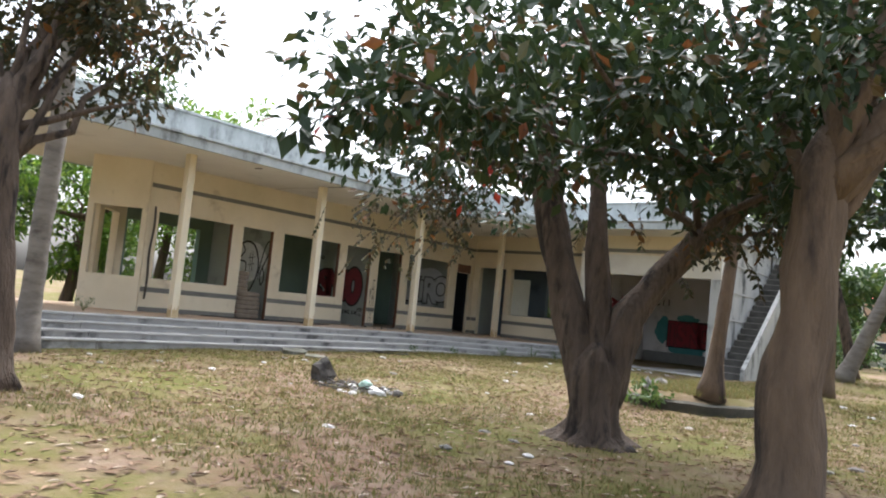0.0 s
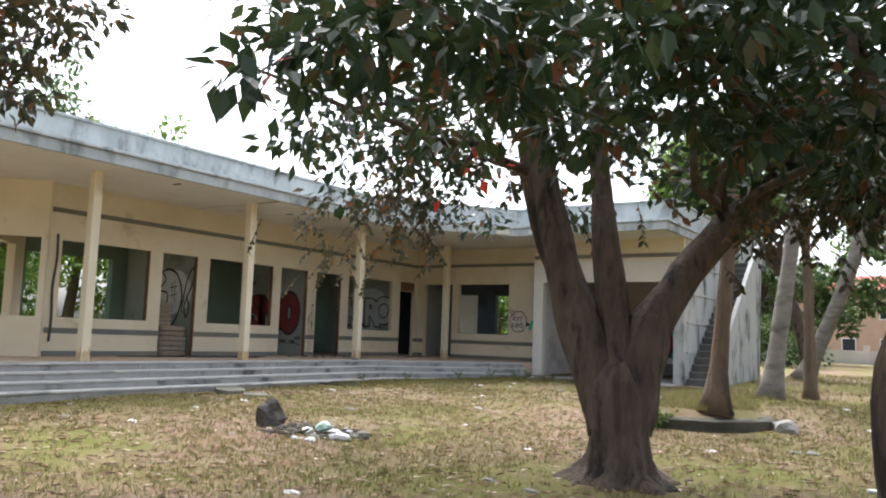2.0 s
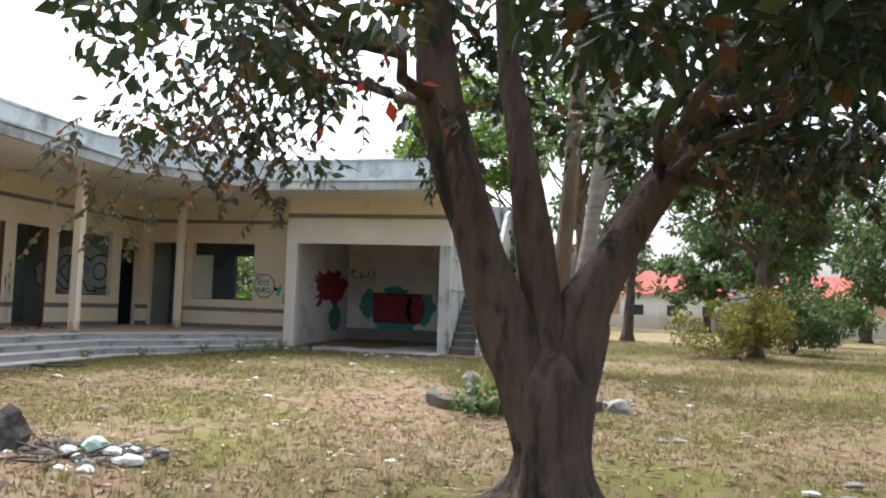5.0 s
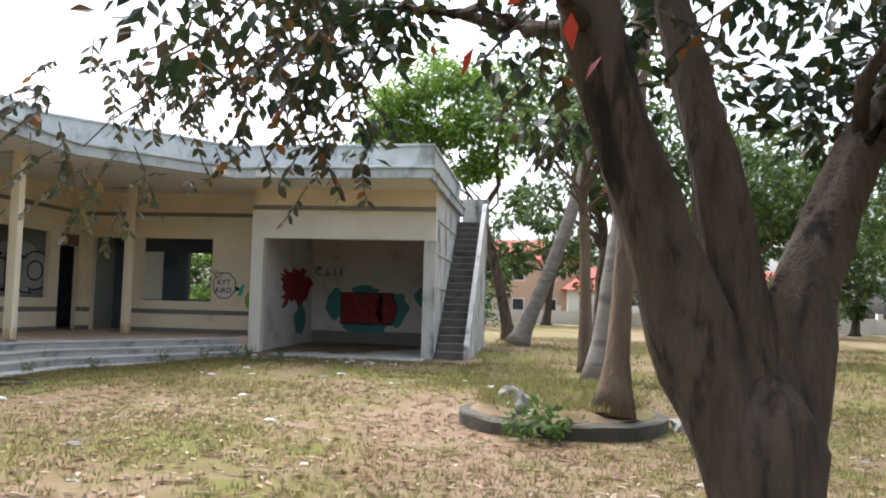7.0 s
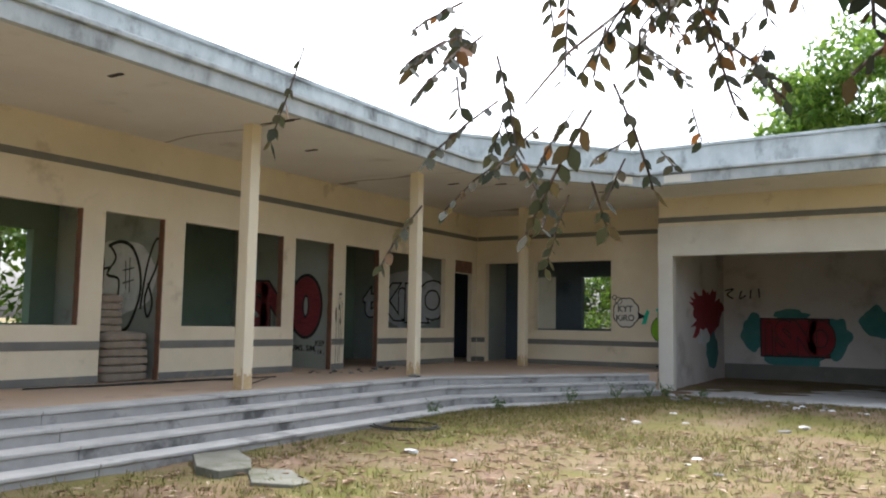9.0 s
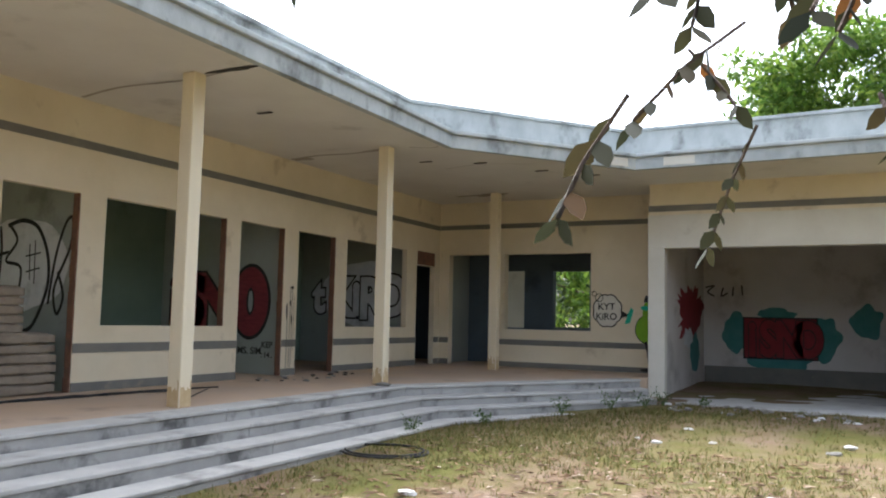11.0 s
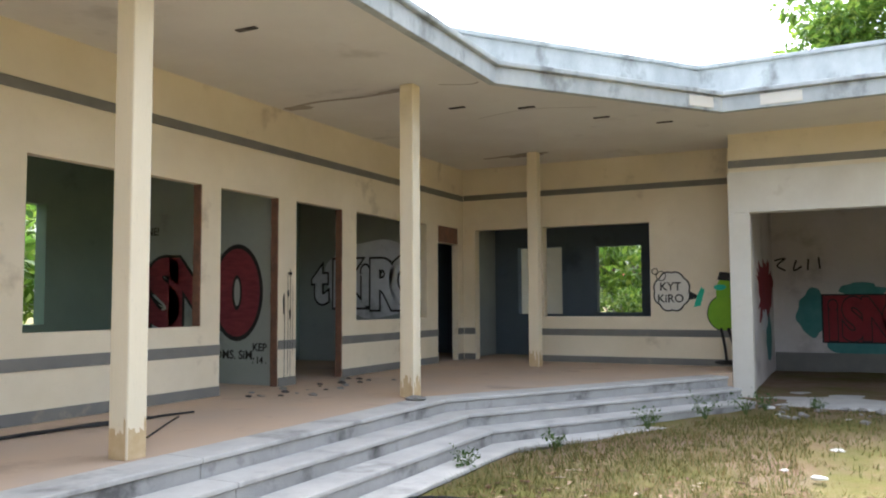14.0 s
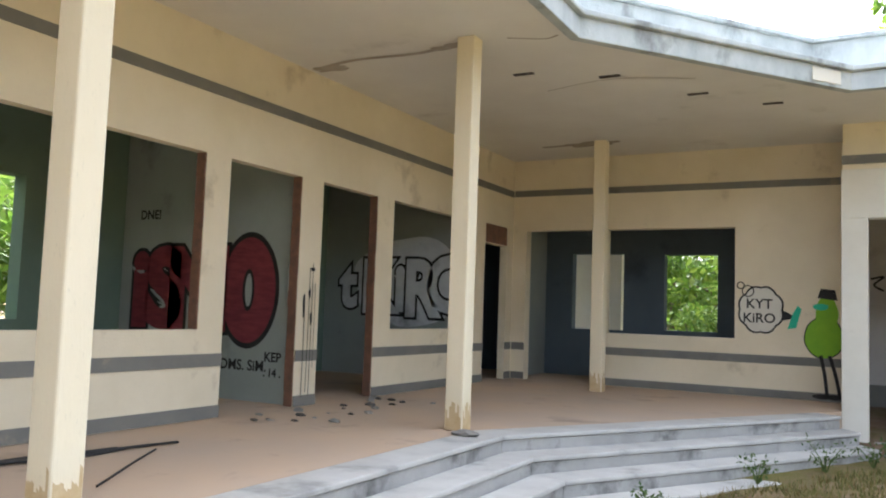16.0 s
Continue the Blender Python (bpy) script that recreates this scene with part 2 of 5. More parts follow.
# ---- building helpers ----
class Shape:
    """Collects faces for one mesh."""

    def __init__(self):
        self.v, self.f = [], []

    def add(self, verts, faces):
        k = len(self.v)
        self.v += [tuple(p) for p in verts]
        self.f += [tuple(i + k for i in f) for f in faces]
        return self

    def box(self, x0, y0, z0, x1, y1, z1):
        v = [(x, y, z) for z in (z0, z1) for x, y in ((x0, y0), (x1, y0), (x1, y1), (x0, y1))]
        return self.add(v, [(3, 2, 1, 0), (4, 5, 6, 7), (0, 1, 5, 4), (1, 2, 6, 5), (2, 3, 7, 6), (3, 0, 4, 7)])

    def prism(self, pts, z0, z1):
        """A flat outline (counter-clockwise) pulled up from z0 to z1."""
        n = len(pts)
        v = [(x, y, z0) for x, y in pts] + [(x, y, z1) for x, y in pts]
        return self.add(v, [tuple(range(n - 1, -1, -1)), tuple(range(n, 2 * n))] + [(i, (i + 1) % n, n + (i + 1) % n, n + i) for i in range(n)])

    def tube(self, pts, radii, seg=10, flute=0.0, lobes=5, seed=0.0, rough=0.0):
        """A tapered, bent tube; flute: depth of lengthwise ribs as a share of the radius."""
        pts = [Vector(p) for p in pts]
        rings = []
        for i, p in enumerate(pts):
            d = (pts[min(i + 1, len(pts) - 1)] - pts[max(i - 1, 0)]).normalized()
            a = d.orthogonal().normalized() if abs(d.z) < 0.3 else Vector((1, 0, 0)).cross(d).normalized().cross(d) * -1
            a = (a - d * a.dot(d)).normalized()
            b = d.cross(a)
            ring = []
            for k in range(seg):
                w = 2 * math.pi * k / seg
                r = radii[i] * (1 + flute * math.sin(lobes * w + seed + i * 0.13) + rough * noise.noise((math.cos(w) * 2 + seed, math.sin(w) * 2, i * 0.45)))
                ring.append(p + (a * math.cos(w) + b * math.sin(w)) * r)
            rings.append(ring)
        n = len(pts)
        faces = [(i * seg + k, i * seg + (k + 1) % seg, (i + 1) * seg + (k + 1) % seg, (i + 1) * seg + k) for i in range(n - 1) for k in range(seg)]
        faces += [tuple(range(seg - 1, -1, -1)), tuple((n - 1) * seg + k for k in range(seg))]
        return self.add([q for r in rings for q in r], faces)

    def mesh(self, name, smooth=False):
        me = bpy.data.meshes.new(name)
        me.from_pydata(self.v, [], self.f)
        if smooth:
            me.polygons.foreach_set("use_smooth", [True] * len(me.polygons))
        me.update()
        return me


def solid(name, shape, mat, smooth=False, bevel=0.0):
    """A mesh at top level, in world coordinates."""
    ob = new(name, shape.mesh(name, smooth) if isinstance(shape, Shape) else shape)
    ob.data.materials.append(mat)
    if bevel:
        b = ob.modifiers.new("bevel", "BEVEL")
        b.width, b.segments, b.limit_method = bevel, 2, "ANGLE"
    return ob


def part(name, shape, mat, parent, label="", smooth=False, bevel=0.0):
    ob = solid(name, shape, mat, smooth, bevel)
    ob.parent = parent
    base = parent
    if base.parent is None:
        ob.matrix_parent_inverse = Matrix.Translation(-base.location)
    if label:
        ob["label"] = label
    return ob


def thing(name, at, label, category, group="", kind=""):
    ob = new(name)
    ob.location = at
    ob.empty_display_size = 0.1
    return tagged(ob, label, category, group, kind)


def ground_z(x, y):
    mound = 0.26 * math.exp(-((x + 2.6) ** 2 + (y - 13.2) ** 2) / 3.5) - 0.06 * math.exp(-((x + 12.2) / 1.6) ** 2)
    x, y = min(max(x, -16), 12), min(max(y, -12), 26)
    return 0.115 - 0.010 * x + 0.012 * y + mound


def holed_wall(run, width, z0, z1, holes, place):
    """A wall of that thickness with square holes (u0, u1, z0, z1); place(u, w, z) gives the world point."""
    us = sorted({run[0], run[1], *[h[i] for h in holes for i in (0, 1)]})
    zs = sorted({z0, z1, *[min(max(h[i], z0), z1) for h in holes for i in (2, 3)]})

    def full(i, j):
        if not (0 <= i < len(us) - 1 and 0 <= j < len(zs) - 1):
            return False
        u, z = (us[i] + us[i + 1]) / 2, (zs[j] + zs[j + 1]) / 2
        return not any(h[0] < u < h[1] and h[2] < z < h[3] for h in holes)
    s = Shape()
    for i in range(len(us) - 1):
        for j in range(len(zs) - 1):
            if not full(i, j):
                continue
            a, b, c, d = us[i], us[i + 1], zs[j], zs[j + 1]
            quads = [[(a, 0, c), (b, 0, c), (b, 0, d), (a, 0, d)], [(a, width, c), (a, width, d), (b, width, d), (b, width, c)]]
            if not full(i - 1, j):
                quads.append([(a, 0, c), (a, 0, d), (a, width, d), (a, width, c)])
            if not full(i + 1, j):
                quads.append([(b, 0, c), (b, width, c), (b, width, d), (b, 0, d)])
            if not full(i, j - 1):
                quads.append([(a, 0, c), (a, width, c), (b, width, c), (b, 0, c)])
            if not full(i, j + 1):
                quads.append([(a, 0, d), (b, 0, d), (b, width, d), (a, width, d)])
            for q in quads:
                s.add([place(*p) for p in q], [(0, 1, 2, 3)])
    return s


def recalc(me):
    bm = bmesh.new()
    bm.from_mesh(me)
    bmesh.ops.remove_doubles(bm, verts=bm.verts, dist=0.0005)
    bmesh.ops.recalc_face_normals(bm, faces=bm.faces)
    bm.to_mesh(me)
    bm.free()


def structure(name, shape, mat, label, category, bevel=0.0, fix=False):
    ob = solid(name, shape, mat, bevel=bevel)
    if fix:
        recalc(ob.data)
    return tagged(ob, label, category, kind="structure")


# ---- ground ----
def build_ground():
    xs = [-420, -150, -70, -40, -26] + [-18 + 0.25 * i for i in range(105)] + [12, 20, 40, 80, 170, 420]
    ys = [-420, -150, -60, -25, -12] + [-6 + 0.25 * i for i in range(140)] + [34, 45, 60, 90, 170, 420]
    s = Shape()
    for y in ys:
        for x in xs:
            near = max(abs(x + 4) / 14, abs(y - 10) / 20)
            h = 0.05 * noise.noise((x * 0.5, y * 0.5, 0)) + 0.02 * noise.noise((x * 2.1, y * 2.1, 3)) if near < 1.6 else 0
            s.v.append((x, y, ground_z(x, y) + h))
    n = len(xs)
    s.f = [(j * n + i, j * n + i + 1, (j + 1) * n + i + 1, (j + 1) * n + i) for j in range(len(ys) - 1) for i in range(n - 1)]
    ob = solid("ground", s, GROUND, smooth=True)
    return tagged(ob, "dry trampled lawn with bare dirt patches", "ground", kind="structure")


build_ground()

# ---- the building: plan ----
WX, W2Y = -15.26, 20.76                # long wall, cross wall
TOP, FLOOR = 4.35, 0.80
BACK = -18.05
QUOIN = (-12.78, 14.9)
QEND = (-10.33, 19.0)
DIAG = (Vector(QEND) - Vector(QUOIN)).normalized()
OUT = Vector((DIAG.y, -DIAG.x))


def edge_corner(d):
    """Where the long edge and the slanting edge meet, d metres out from the porch edge."""
    p = Vector(QUOIN) + OUT * d
    x = -12.75 + d
    s = (x - p.x) / DIAG.x
    return (x, p.y + DIAG.y * s)


def edge_end(d):
    p = Vector(QEND) + OUT * d - DIAG * 0.4 * max(d, 0)
    return (p.x, p.y)


Y_END = 1.8
slab = Shape().prism([(-18.25, Y_END), (-13.1, Y_END), edge_corner(-0.35), edge_end(-0.35), (-10.36, 19.5), (-10.36, 22.4), (-18.25, 22.4)], 0.0, FLOOR)
floor_ob = structure("floor_porch", slab, PORCH, "dusty reddish porch and room floor", "floor")
steps = thing("porch_steps", (-12.5, 10, 0.3), "worn grey concrete steps along the porch edge", "steps", kind="structure")
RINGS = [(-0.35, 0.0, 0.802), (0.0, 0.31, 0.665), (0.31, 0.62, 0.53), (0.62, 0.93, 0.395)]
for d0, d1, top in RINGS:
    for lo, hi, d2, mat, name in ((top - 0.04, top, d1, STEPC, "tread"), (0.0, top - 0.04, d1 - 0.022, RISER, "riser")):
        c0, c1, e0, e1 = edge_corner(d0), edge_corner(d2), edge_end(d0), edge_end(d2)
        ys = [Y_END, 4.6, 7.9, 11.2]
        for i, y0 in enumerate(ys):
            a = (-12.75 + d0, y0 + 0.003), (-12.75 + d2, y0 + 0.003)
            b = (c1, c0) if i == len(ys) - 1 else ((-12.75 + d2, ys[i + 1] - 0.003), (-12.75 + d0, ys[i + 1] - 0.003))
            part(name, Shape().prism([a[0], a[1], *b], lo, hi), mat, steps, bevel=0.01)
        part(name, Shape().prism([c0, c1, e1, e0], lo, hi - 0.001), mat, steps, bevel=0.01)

WINDOWS = [(7.72, 9.90), (11.65, 13.84), (17.05, 19.28)]
DOORS = [(10.25, 11.27, 3.2), (14.15, 15.22, 3.2), (15.59, 16.68, 3.2), (19.70, 20.52, 2.92)]
holes = [(a, b, 1.6, 3.2) for a, b in WINDOWS] + [(a, b, FLOOR - 1, t) for a, b, t in DOORS]
wall_long = structure("wall_west", holed_wall((7.45, W2Y), 0.12, 0.7, TOP, holes, lambda u, w, z: (WX - w, u, z)), CREAM, "cream painted wall with empty window and door openings", "wall", fix=True)
# slanting end bay
F0, F1 = Vector((WX, 7.45)), Vector((-16.21, 6.5))
fd = (F1 - F0).normalized()
fn = Vector((-fd.y, fd.x))
structure("wall_end_bay", holed_wall((0, (F1 - F0).length), 0.18, 0.7, TOP, [(0.12, 1.2, 1.6, 3.2)], lambda u, w, z: (F0.x + fd.x * u - fn.x * w * -1, F0.y + fd.y * u + fn.y * w, z)), CREAM, "cream end bay wall with an empty window", "wall", fix=True)
E1 = Vector((BACK, F1.y + (F1.x - BACK)))
ed = (E1 - F1).normalized()
structure("wall_south_end", holed_wall((0.19, (E1 - F1).length), 0.18, 0.7, TOP, [(0.6, 1.9, 1.6, 3.2)], lambda u, w, z: (F1.x + ed.x * u + w * 0.707, F1.y + ed.y * u + w * 0.707, z)), CREAM, "plain cream end wall with an empty window", "wall", fix=True)
# cross wall
structure("wall_north", holed_wall((-15.26, -10.34), 0.2, 0.7, TOP, [(-15.02, -13.90, 0, 3.2), (-13.68, -11.78, 1.6, 3.2)], lambda u, w, z: (u, W2Y + w, z)), CREAM, "cream painted cross wall with doorway and wide window opening", "wall", fix=True)
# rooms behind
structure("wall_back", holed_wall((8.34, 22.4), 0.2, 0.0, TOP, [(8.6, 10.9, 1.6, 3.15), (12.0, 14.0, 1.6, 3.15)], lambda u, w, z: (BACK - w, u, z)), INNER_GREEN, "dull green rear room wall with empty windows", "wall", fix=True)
for y0, mat in ((11.33, INNER), (15.33, INNER), (19.45, INNER)):
    structure("wall_partition", Shape().box(BACK, y0, 0.7, WX - 0.12, y0 + 0.15, TOP), mat, "grey painted partition wall with spray graffiti", "wall")
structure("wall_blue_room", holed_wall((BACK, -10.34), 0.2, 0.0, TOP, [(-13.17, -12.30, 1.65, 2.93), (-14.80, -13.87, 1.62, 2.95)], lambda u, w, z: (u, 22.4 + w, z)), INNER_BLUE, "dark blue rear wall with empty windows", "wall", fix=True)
structure("wall_blue_room_side", Shape().box(-15.5, 20.9, 0.7, -15.3, 22.4, TOP), INNER, "grey room wall", "wall")
structure("wall_outhouse", Shape().box(-15.9, 24.1, 0.0, -14.40, 24.3, 3.6), WHITE_PAINT, "pale wall standing behind the rear windows", "wall")

# painted bands and plinth strips of the walls
def strip(name, mat, z0, z1, runs, place, label):
    for a, b in runs:
        s = Shape()
        s.add([place(u, w, z) for u in (a, b) for w in (0.0, 0.012) for z in (z0, z1)], [(0, 1, 3, 2), (4, 6, 7, 5), (2, 3, 7, 6), (0, 4, 5, 1), (1, 5, 7, 3), (0, 2, 6, 4)])
        ob = structure(name, s, mat, label, "trim", fix=True)


LONG_GAPS = [(7.46, 10.25), (11.27, 14.15), (15.22, 15.59), (16.68, 19.70), (20.52, 20.74)]
on_long = lambda u, w, z: (WX + w, u, z)
on_cross = lambda u, w, z: (u, W2Y - w, z)
on_bay = lambda u, w, z: (F0.x + fd.x * u + w * 0.707, F0.y + fd.y * u - w * 0.707, z)
strip("trim_band", BAND, 3.75, 3.85, [(7.45, 20.74)], on_long, "grey painted band high on the wall")
strip("trim_band", BAND, 3.76, 3.86, [(-15.24, -10.36)], on_cross, "grey painted band high on the wall")
strip("trim_band", BAND, 3.75, 3.85, [(0, 1.34)], on_bay, "grey painted band high on the wall")
strip("trim_band", BAND, 1.27, 1.385, LONG_GAPS, on_long, "grey painted band below the windows")
strip("trim_band", BAND, 1.27, 1.385, [(-15.24, -15.02), (-13.90, -10.36)], on_cross, "grey painted band below the windows")
strip("trim_band", BAND, 1.27, 1.385, [(0, 1.34)], on_bay, "grey painted band below the windows")
strip("baseboard", BAND, 0.805, 0.915, LONG_GAPS, on_long, "grey painted plinth strip")
strip("baseboard", BAND, 0.805, 0.915, [(-15.24, -15.02), (-13.90, -10.36)], on_cross, "grey painted plinth strip")
strip("baseboard", BAND, 0.805, 0.915, [(0, 1.34)], on_bay, "grey painted plinth strip")


def ragged_reveal(name, x0, x1, y0, y1, z0, z1, label):
    """A jamb whose plaster has broken away: a brick strip with an uneven edge."""
    s = Shape()
    n = 14
    for i in range(n):
        a, b = z0 + (z1 - z0) * i / n, z0 + (z1 - z0) * (i + 1) / n
        k = 0.012 * random.random()
        s.box(x0, y0 + k, a, x1 + 0.006 * random.random(), y1, b)
    return structure(name, s, BRICK, label, "frame")


for y, z0 in ((13.84, 1.6), (15.22, 0.8), (16.68, 0.8), (9.90, 1.6), (11.27, 0.8)):
    ragged_reveal("trim_jamb", WX - 0.11, WX - 0.01, y - 0.022, y + 0.01, z0 + 0.005, 3.195, "bare brick jamb where the frame was torn out")
structure("trim_lintel", Shape().box(WX - 0.11, 19.72, 2.93, WX + 0.006, 20.50, 3.22), BRICK, "bare brick patch above a doorway", "wall")

# garage
GY = 19.64
structure("floor_garage", Shape().box(-10.14, 18.9, 0.0, -6.1, 24.3, 0.44), STEPC, "dusty concrete garage floor", "floor", bevel=0.02)
structure("wall_garage_left", Shape().box(-10.34, 19.86, 0.0, -10.14, 24.3, TOP), GARAGE, "stained plaster garage wall with graffiti", "wall")
structure("wall_garage_corner", Shape().box(-10.348, 19.86, 0.8, -10.34, W2Y, TOP), CREAM, "cream return wall", "wall")
structure("wall_garage_back", Shape().box(-10.34, 24.3, 0.0, -5.92, 24.5, TOP), GARAGE, "stained plaster garage rear wall with graffiti", "wall")
structure("baseboard", Shape().box(-10.13, 24.285, 0.445, -6.11, 24.3, 0.85), BAND, "dark plinth strip in the garage", "trim")
structure("wall_garage_right", Shape().box(-6.1, 19.86, 0.0, -5.92, 25.2, TOP), SIDEWALL, "rain-streaked outer wall beside the stairs", "wall")
for k in range(4):
    structure("trim_ledge", Shape().box(-5.92, 19.9, 1.25 + 0.8 * k, -5.89, 25.2, 1.30 + 0.8 * k), STEPC, "narrow concrete ledge on the side wall", "trim")
structure("garage_column", Shape().box(-10.36, GY, 0.1, -10.06, 19.86, 3.16), WHITE_PAINT, "pale column beside the garage opening", "column", bevel=0.01)
structure("garage_column", Shape().box(-6.20, GY, 0.1, -5.92, 19.86, 3.16), SIDEWALL, "stained column beside the garage opening", "column", bevel=0.01)
structure("garage_lintel", Shape().box(-10.36, GY, 3.16, -5.92, 19.86, 3.77), WHITE_PAINT, "pale lintel above the garage opening", "wall", bevel=0.006)
structure("wall_garage_front", Shape().box(-10.34, GY + 0.03, 3.77, -5.93, 19.86, TOP), CREAM, "cream wall above the garage", "wall")
structure("trim_band", Shape().box(-10.35, GY + 0.01, 3.84, -5.93, GY + 0.03, 3.95), BAND, "grey painted band above the garage", "trim")

# roof
EDGE = [(-12.29, 2.2), (-12.29, 15.32), (-10.19, 18.0), (-5.8, 17.8), (-5.8, 25.2), (-18.4, 25.2), (-18.4, 2.2)]


def inset(pts, d):
    out = []
    for i, p in enumerate(pts):
        a, b, c = Vector(pts[i - 1]), Vector(p), Vector(pts[(i + 1) % len(pts)])
        n1, n2 = (b - a).normalized(), (c - b).normalized()
        n1, n2 = Vector((-n1.y, n1.x)), Vector((-n2.y, n2.x))
        k = (n1 + n2) / (1 + n1.dot(n2))
        out.append((b.x + k.x * d, b.y + k.y * d))
    return out


def ring_wall(pts, d0, d1, z0, z1):
    """A band along an outline, from d0 to d1 inside it."""
    o, i = inset(pts, d0), inset(pts, d1)
    n = len(pts)
    s = Shape()
    v = [(*p, z) for z in (z0, z1) for p in o] + [(*p, z) for z in (z0, z1) for p in i]
    f = []
    for k in range(n):
        m = (k + 1) % n
        f += [(k, m, n + m, n + k), (2 * n + m, 2 * n + k, 3 * n + k, 3 * n + m), (n + k, n + m, 3 * n + m, 3 * n + k), (m, k, 2 * n + k, 2 * n + m)]
    return s.add(v, f)


structure("ceiling", Shape().prism(inset(EDGE, 0.1), 4.35, 4.40), SOFFIT, "stained pale porch ceiling", "ceiling")
structure("roof", Shape().prism(inset(EDGE, 0.1), 4.402, 4.56), FASCIA, "flat concrete roof slab", "roof")
structure("fascia", ring_wall(EDGE, 0.0, 0.099, 4.335, 4.535), FASCIA, "weathered concrete roof edge with black stains", "fascia", bevel=0.008)
structure("fascia_ledge", ring_wall(EDGE, -0.05, 0.12, 4.537, 4.60), FASCIA, "projecting concrete drip ledge", "fascia", bevel=0.012)
CURB = inset(EDGE, 0.9)[:3] + [(-5.88, 18.7), (-5.88, 25.1), (-18.3, 25.1), (-18.3, 3.1)]
structure("parapet", ring_wall(CURB, 0.05, 0.2, 4.562, 5.20), FASCIA, "mossy concrete parapet", "parapet", bevel=0.008)
structure("parapet_cap", ring_wall(CURB, 0.0, 0.25, 5.202, 5.26), FASCIA, "concrete parapet cap", "parapet", bevel=0.01)

# porch columns
FOOT = material('rusty_splash', (0.50, 0.36, 0.19), (0.58, 0.45, 0.27), 9.0, 0.95, 0.2, 50)
def column(x, y, dirty):
    ob = solid("porch_column", Shape().box(x - 0.088, y - 0.088, FLOOR, x + 0.088, y + 0.088, TOP), CREAM_COL, bevel=0.012)
    foot = Shape()
    for k in range(8):
        h = 0.10 + 0.16 * random.random()
        for sx, sy in ((1, 0), (-1, 0), (0, 1), (0, -1)):
            a, b = -0.078 + 0.0195 * k, -0.0585 + 0.0195 * k
            p, q = (x + 0.0905 * sx + a * abs(sy), y + 0.0905 * sy + a * abs(sx)), (x + 0.0905 * sx + b * abs(sy), y + 0.0905 * sy + b * abs(sx))
            foot.add([(*p, 0.803), (*q, 0.803), (*q, 0.803 + h), (*p, 0.803 + h + 0.03 * random.random())], [(0, 1, 2, 3)])
    part("foot_stain", foot, FOOT, ob, "rusty brown splash stain")
    return tagged(ob, dirty, "column", "porch columns", "structure")


for y in (7.03, 10.98, 15.0):
    column(-13.23, y, "square cream column with a stained foot")
column(-13.44, 19.66, "square cream column with scuffed plaster")

# pieces of the ceiling: small vent slots
for i, (x, y) in enumerate([(-12.4, 16.6), (-11.7, 17.6), (-11.0, 18.3), (-13.2, 16.2), (-13.6, 12.6), (-12.9, 8.6)]):
    structure("ceiling_vent", Shape().box(x - 0.11, y - 0.03, 4.338, x + 0.11, y + 0.03, 4.349), ASH, "small dark slot in the porch ceiling", "vent")

# damp streaks on the ceiling
FACE_D = Matrix(((1, 0, 0), (0, -1, 0), (0, 0, -1))).to_4x4()
DAMP = material("damp_stain", (0.34, 0.29, 0.23), (0.46, 0.41, 0.35), 3.0, 0.95, 0.1, 40)
# white patches on the roof edge
for (xa, ya), (xb, yb) in (((-10.54, 17.553), (-10.29, 17.872)), ((-9.72, 17.979), (-9.22, 17.956))):
    d = (Vector((xb, yb)) - Vector((xa, ya))).normalized()
    o = Vector((d.y, -d.x)) * 0.012
    structure("trim_patch", Shape().prism([(xa + o.x, ya + o.y), (xb + o.x, yb + o.y), (xb - o.x, yb - o.y), (xa - o.x, ya - o.y)], 4.37, 4.51), WHITE_PAINT, "white painted patch on the roof edge", "trim")

# outside stairs
stair = thing("staircase", (-5.75, 22, 0.3), "dark concrete outside stairs rising beside the wall", "stairs", kind="structure")
N = 20
Y0, TREAD, RISE, Z0 = 19.85, 0.25, 0.186, 0.40
for k in range(N):
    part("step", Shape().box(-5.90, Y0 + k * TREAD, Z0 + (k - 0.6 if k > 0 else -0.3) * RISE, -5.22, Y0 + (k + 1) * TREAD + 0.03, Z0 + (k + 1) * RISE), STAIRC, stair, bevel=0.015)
    part("step_edge", Shape().box(-5.89, Y0 + k * TREAD - 0.004, Z0 + (k + 1) * RISE - 0.02, -5.23, Y0 + k * TREAD + 0.03, Z0 + (k + 1) * RISE + 0.004), ROCK, stair)
side = Shape()
prof = [(19.7, 0.15), (24.9, 0.15), (25.3, 4.2), (25.3, 4.75), (24.75, 4.6), (19.7, 0.72)]
side.add([(-5.22, y, z) for y, z in prof] + [(-5.10, y, z) for y, z in prof], [(0, 1, 2, 3, 4, 5)[::-1], (6, 7, 8, 9, 10, 11)] + [(i, (i + 1) % 6, 6 + (i + 1) % 6, 6 + i) for i in range(6)])
part("side_wall", side, SIDEWALL, stair, "pale stained stair side wall")
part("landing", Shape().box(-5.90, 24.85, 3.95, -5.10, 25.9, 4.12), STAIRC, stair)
part("landing_parapet", Shape().box(-5.90, 25.75, 4.12, -5.10, 25.9, 4.95), SIDEWALL, stair, "stained parapet at the stair head")
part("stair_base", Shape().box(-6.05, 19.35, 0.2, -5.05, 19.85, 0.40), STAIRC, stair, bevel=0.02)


# ---- graffiti ----
FACE_S = Matrix(((1, 0, 0), (0, 0, -1), (0, 1, 0))).to_4x4()   # on walls that face -y
FACE_E = Matrix(((0, 0, 1), (1, 0, 0), (0, 1, 0))).to_4x4()    # on walls that face +x


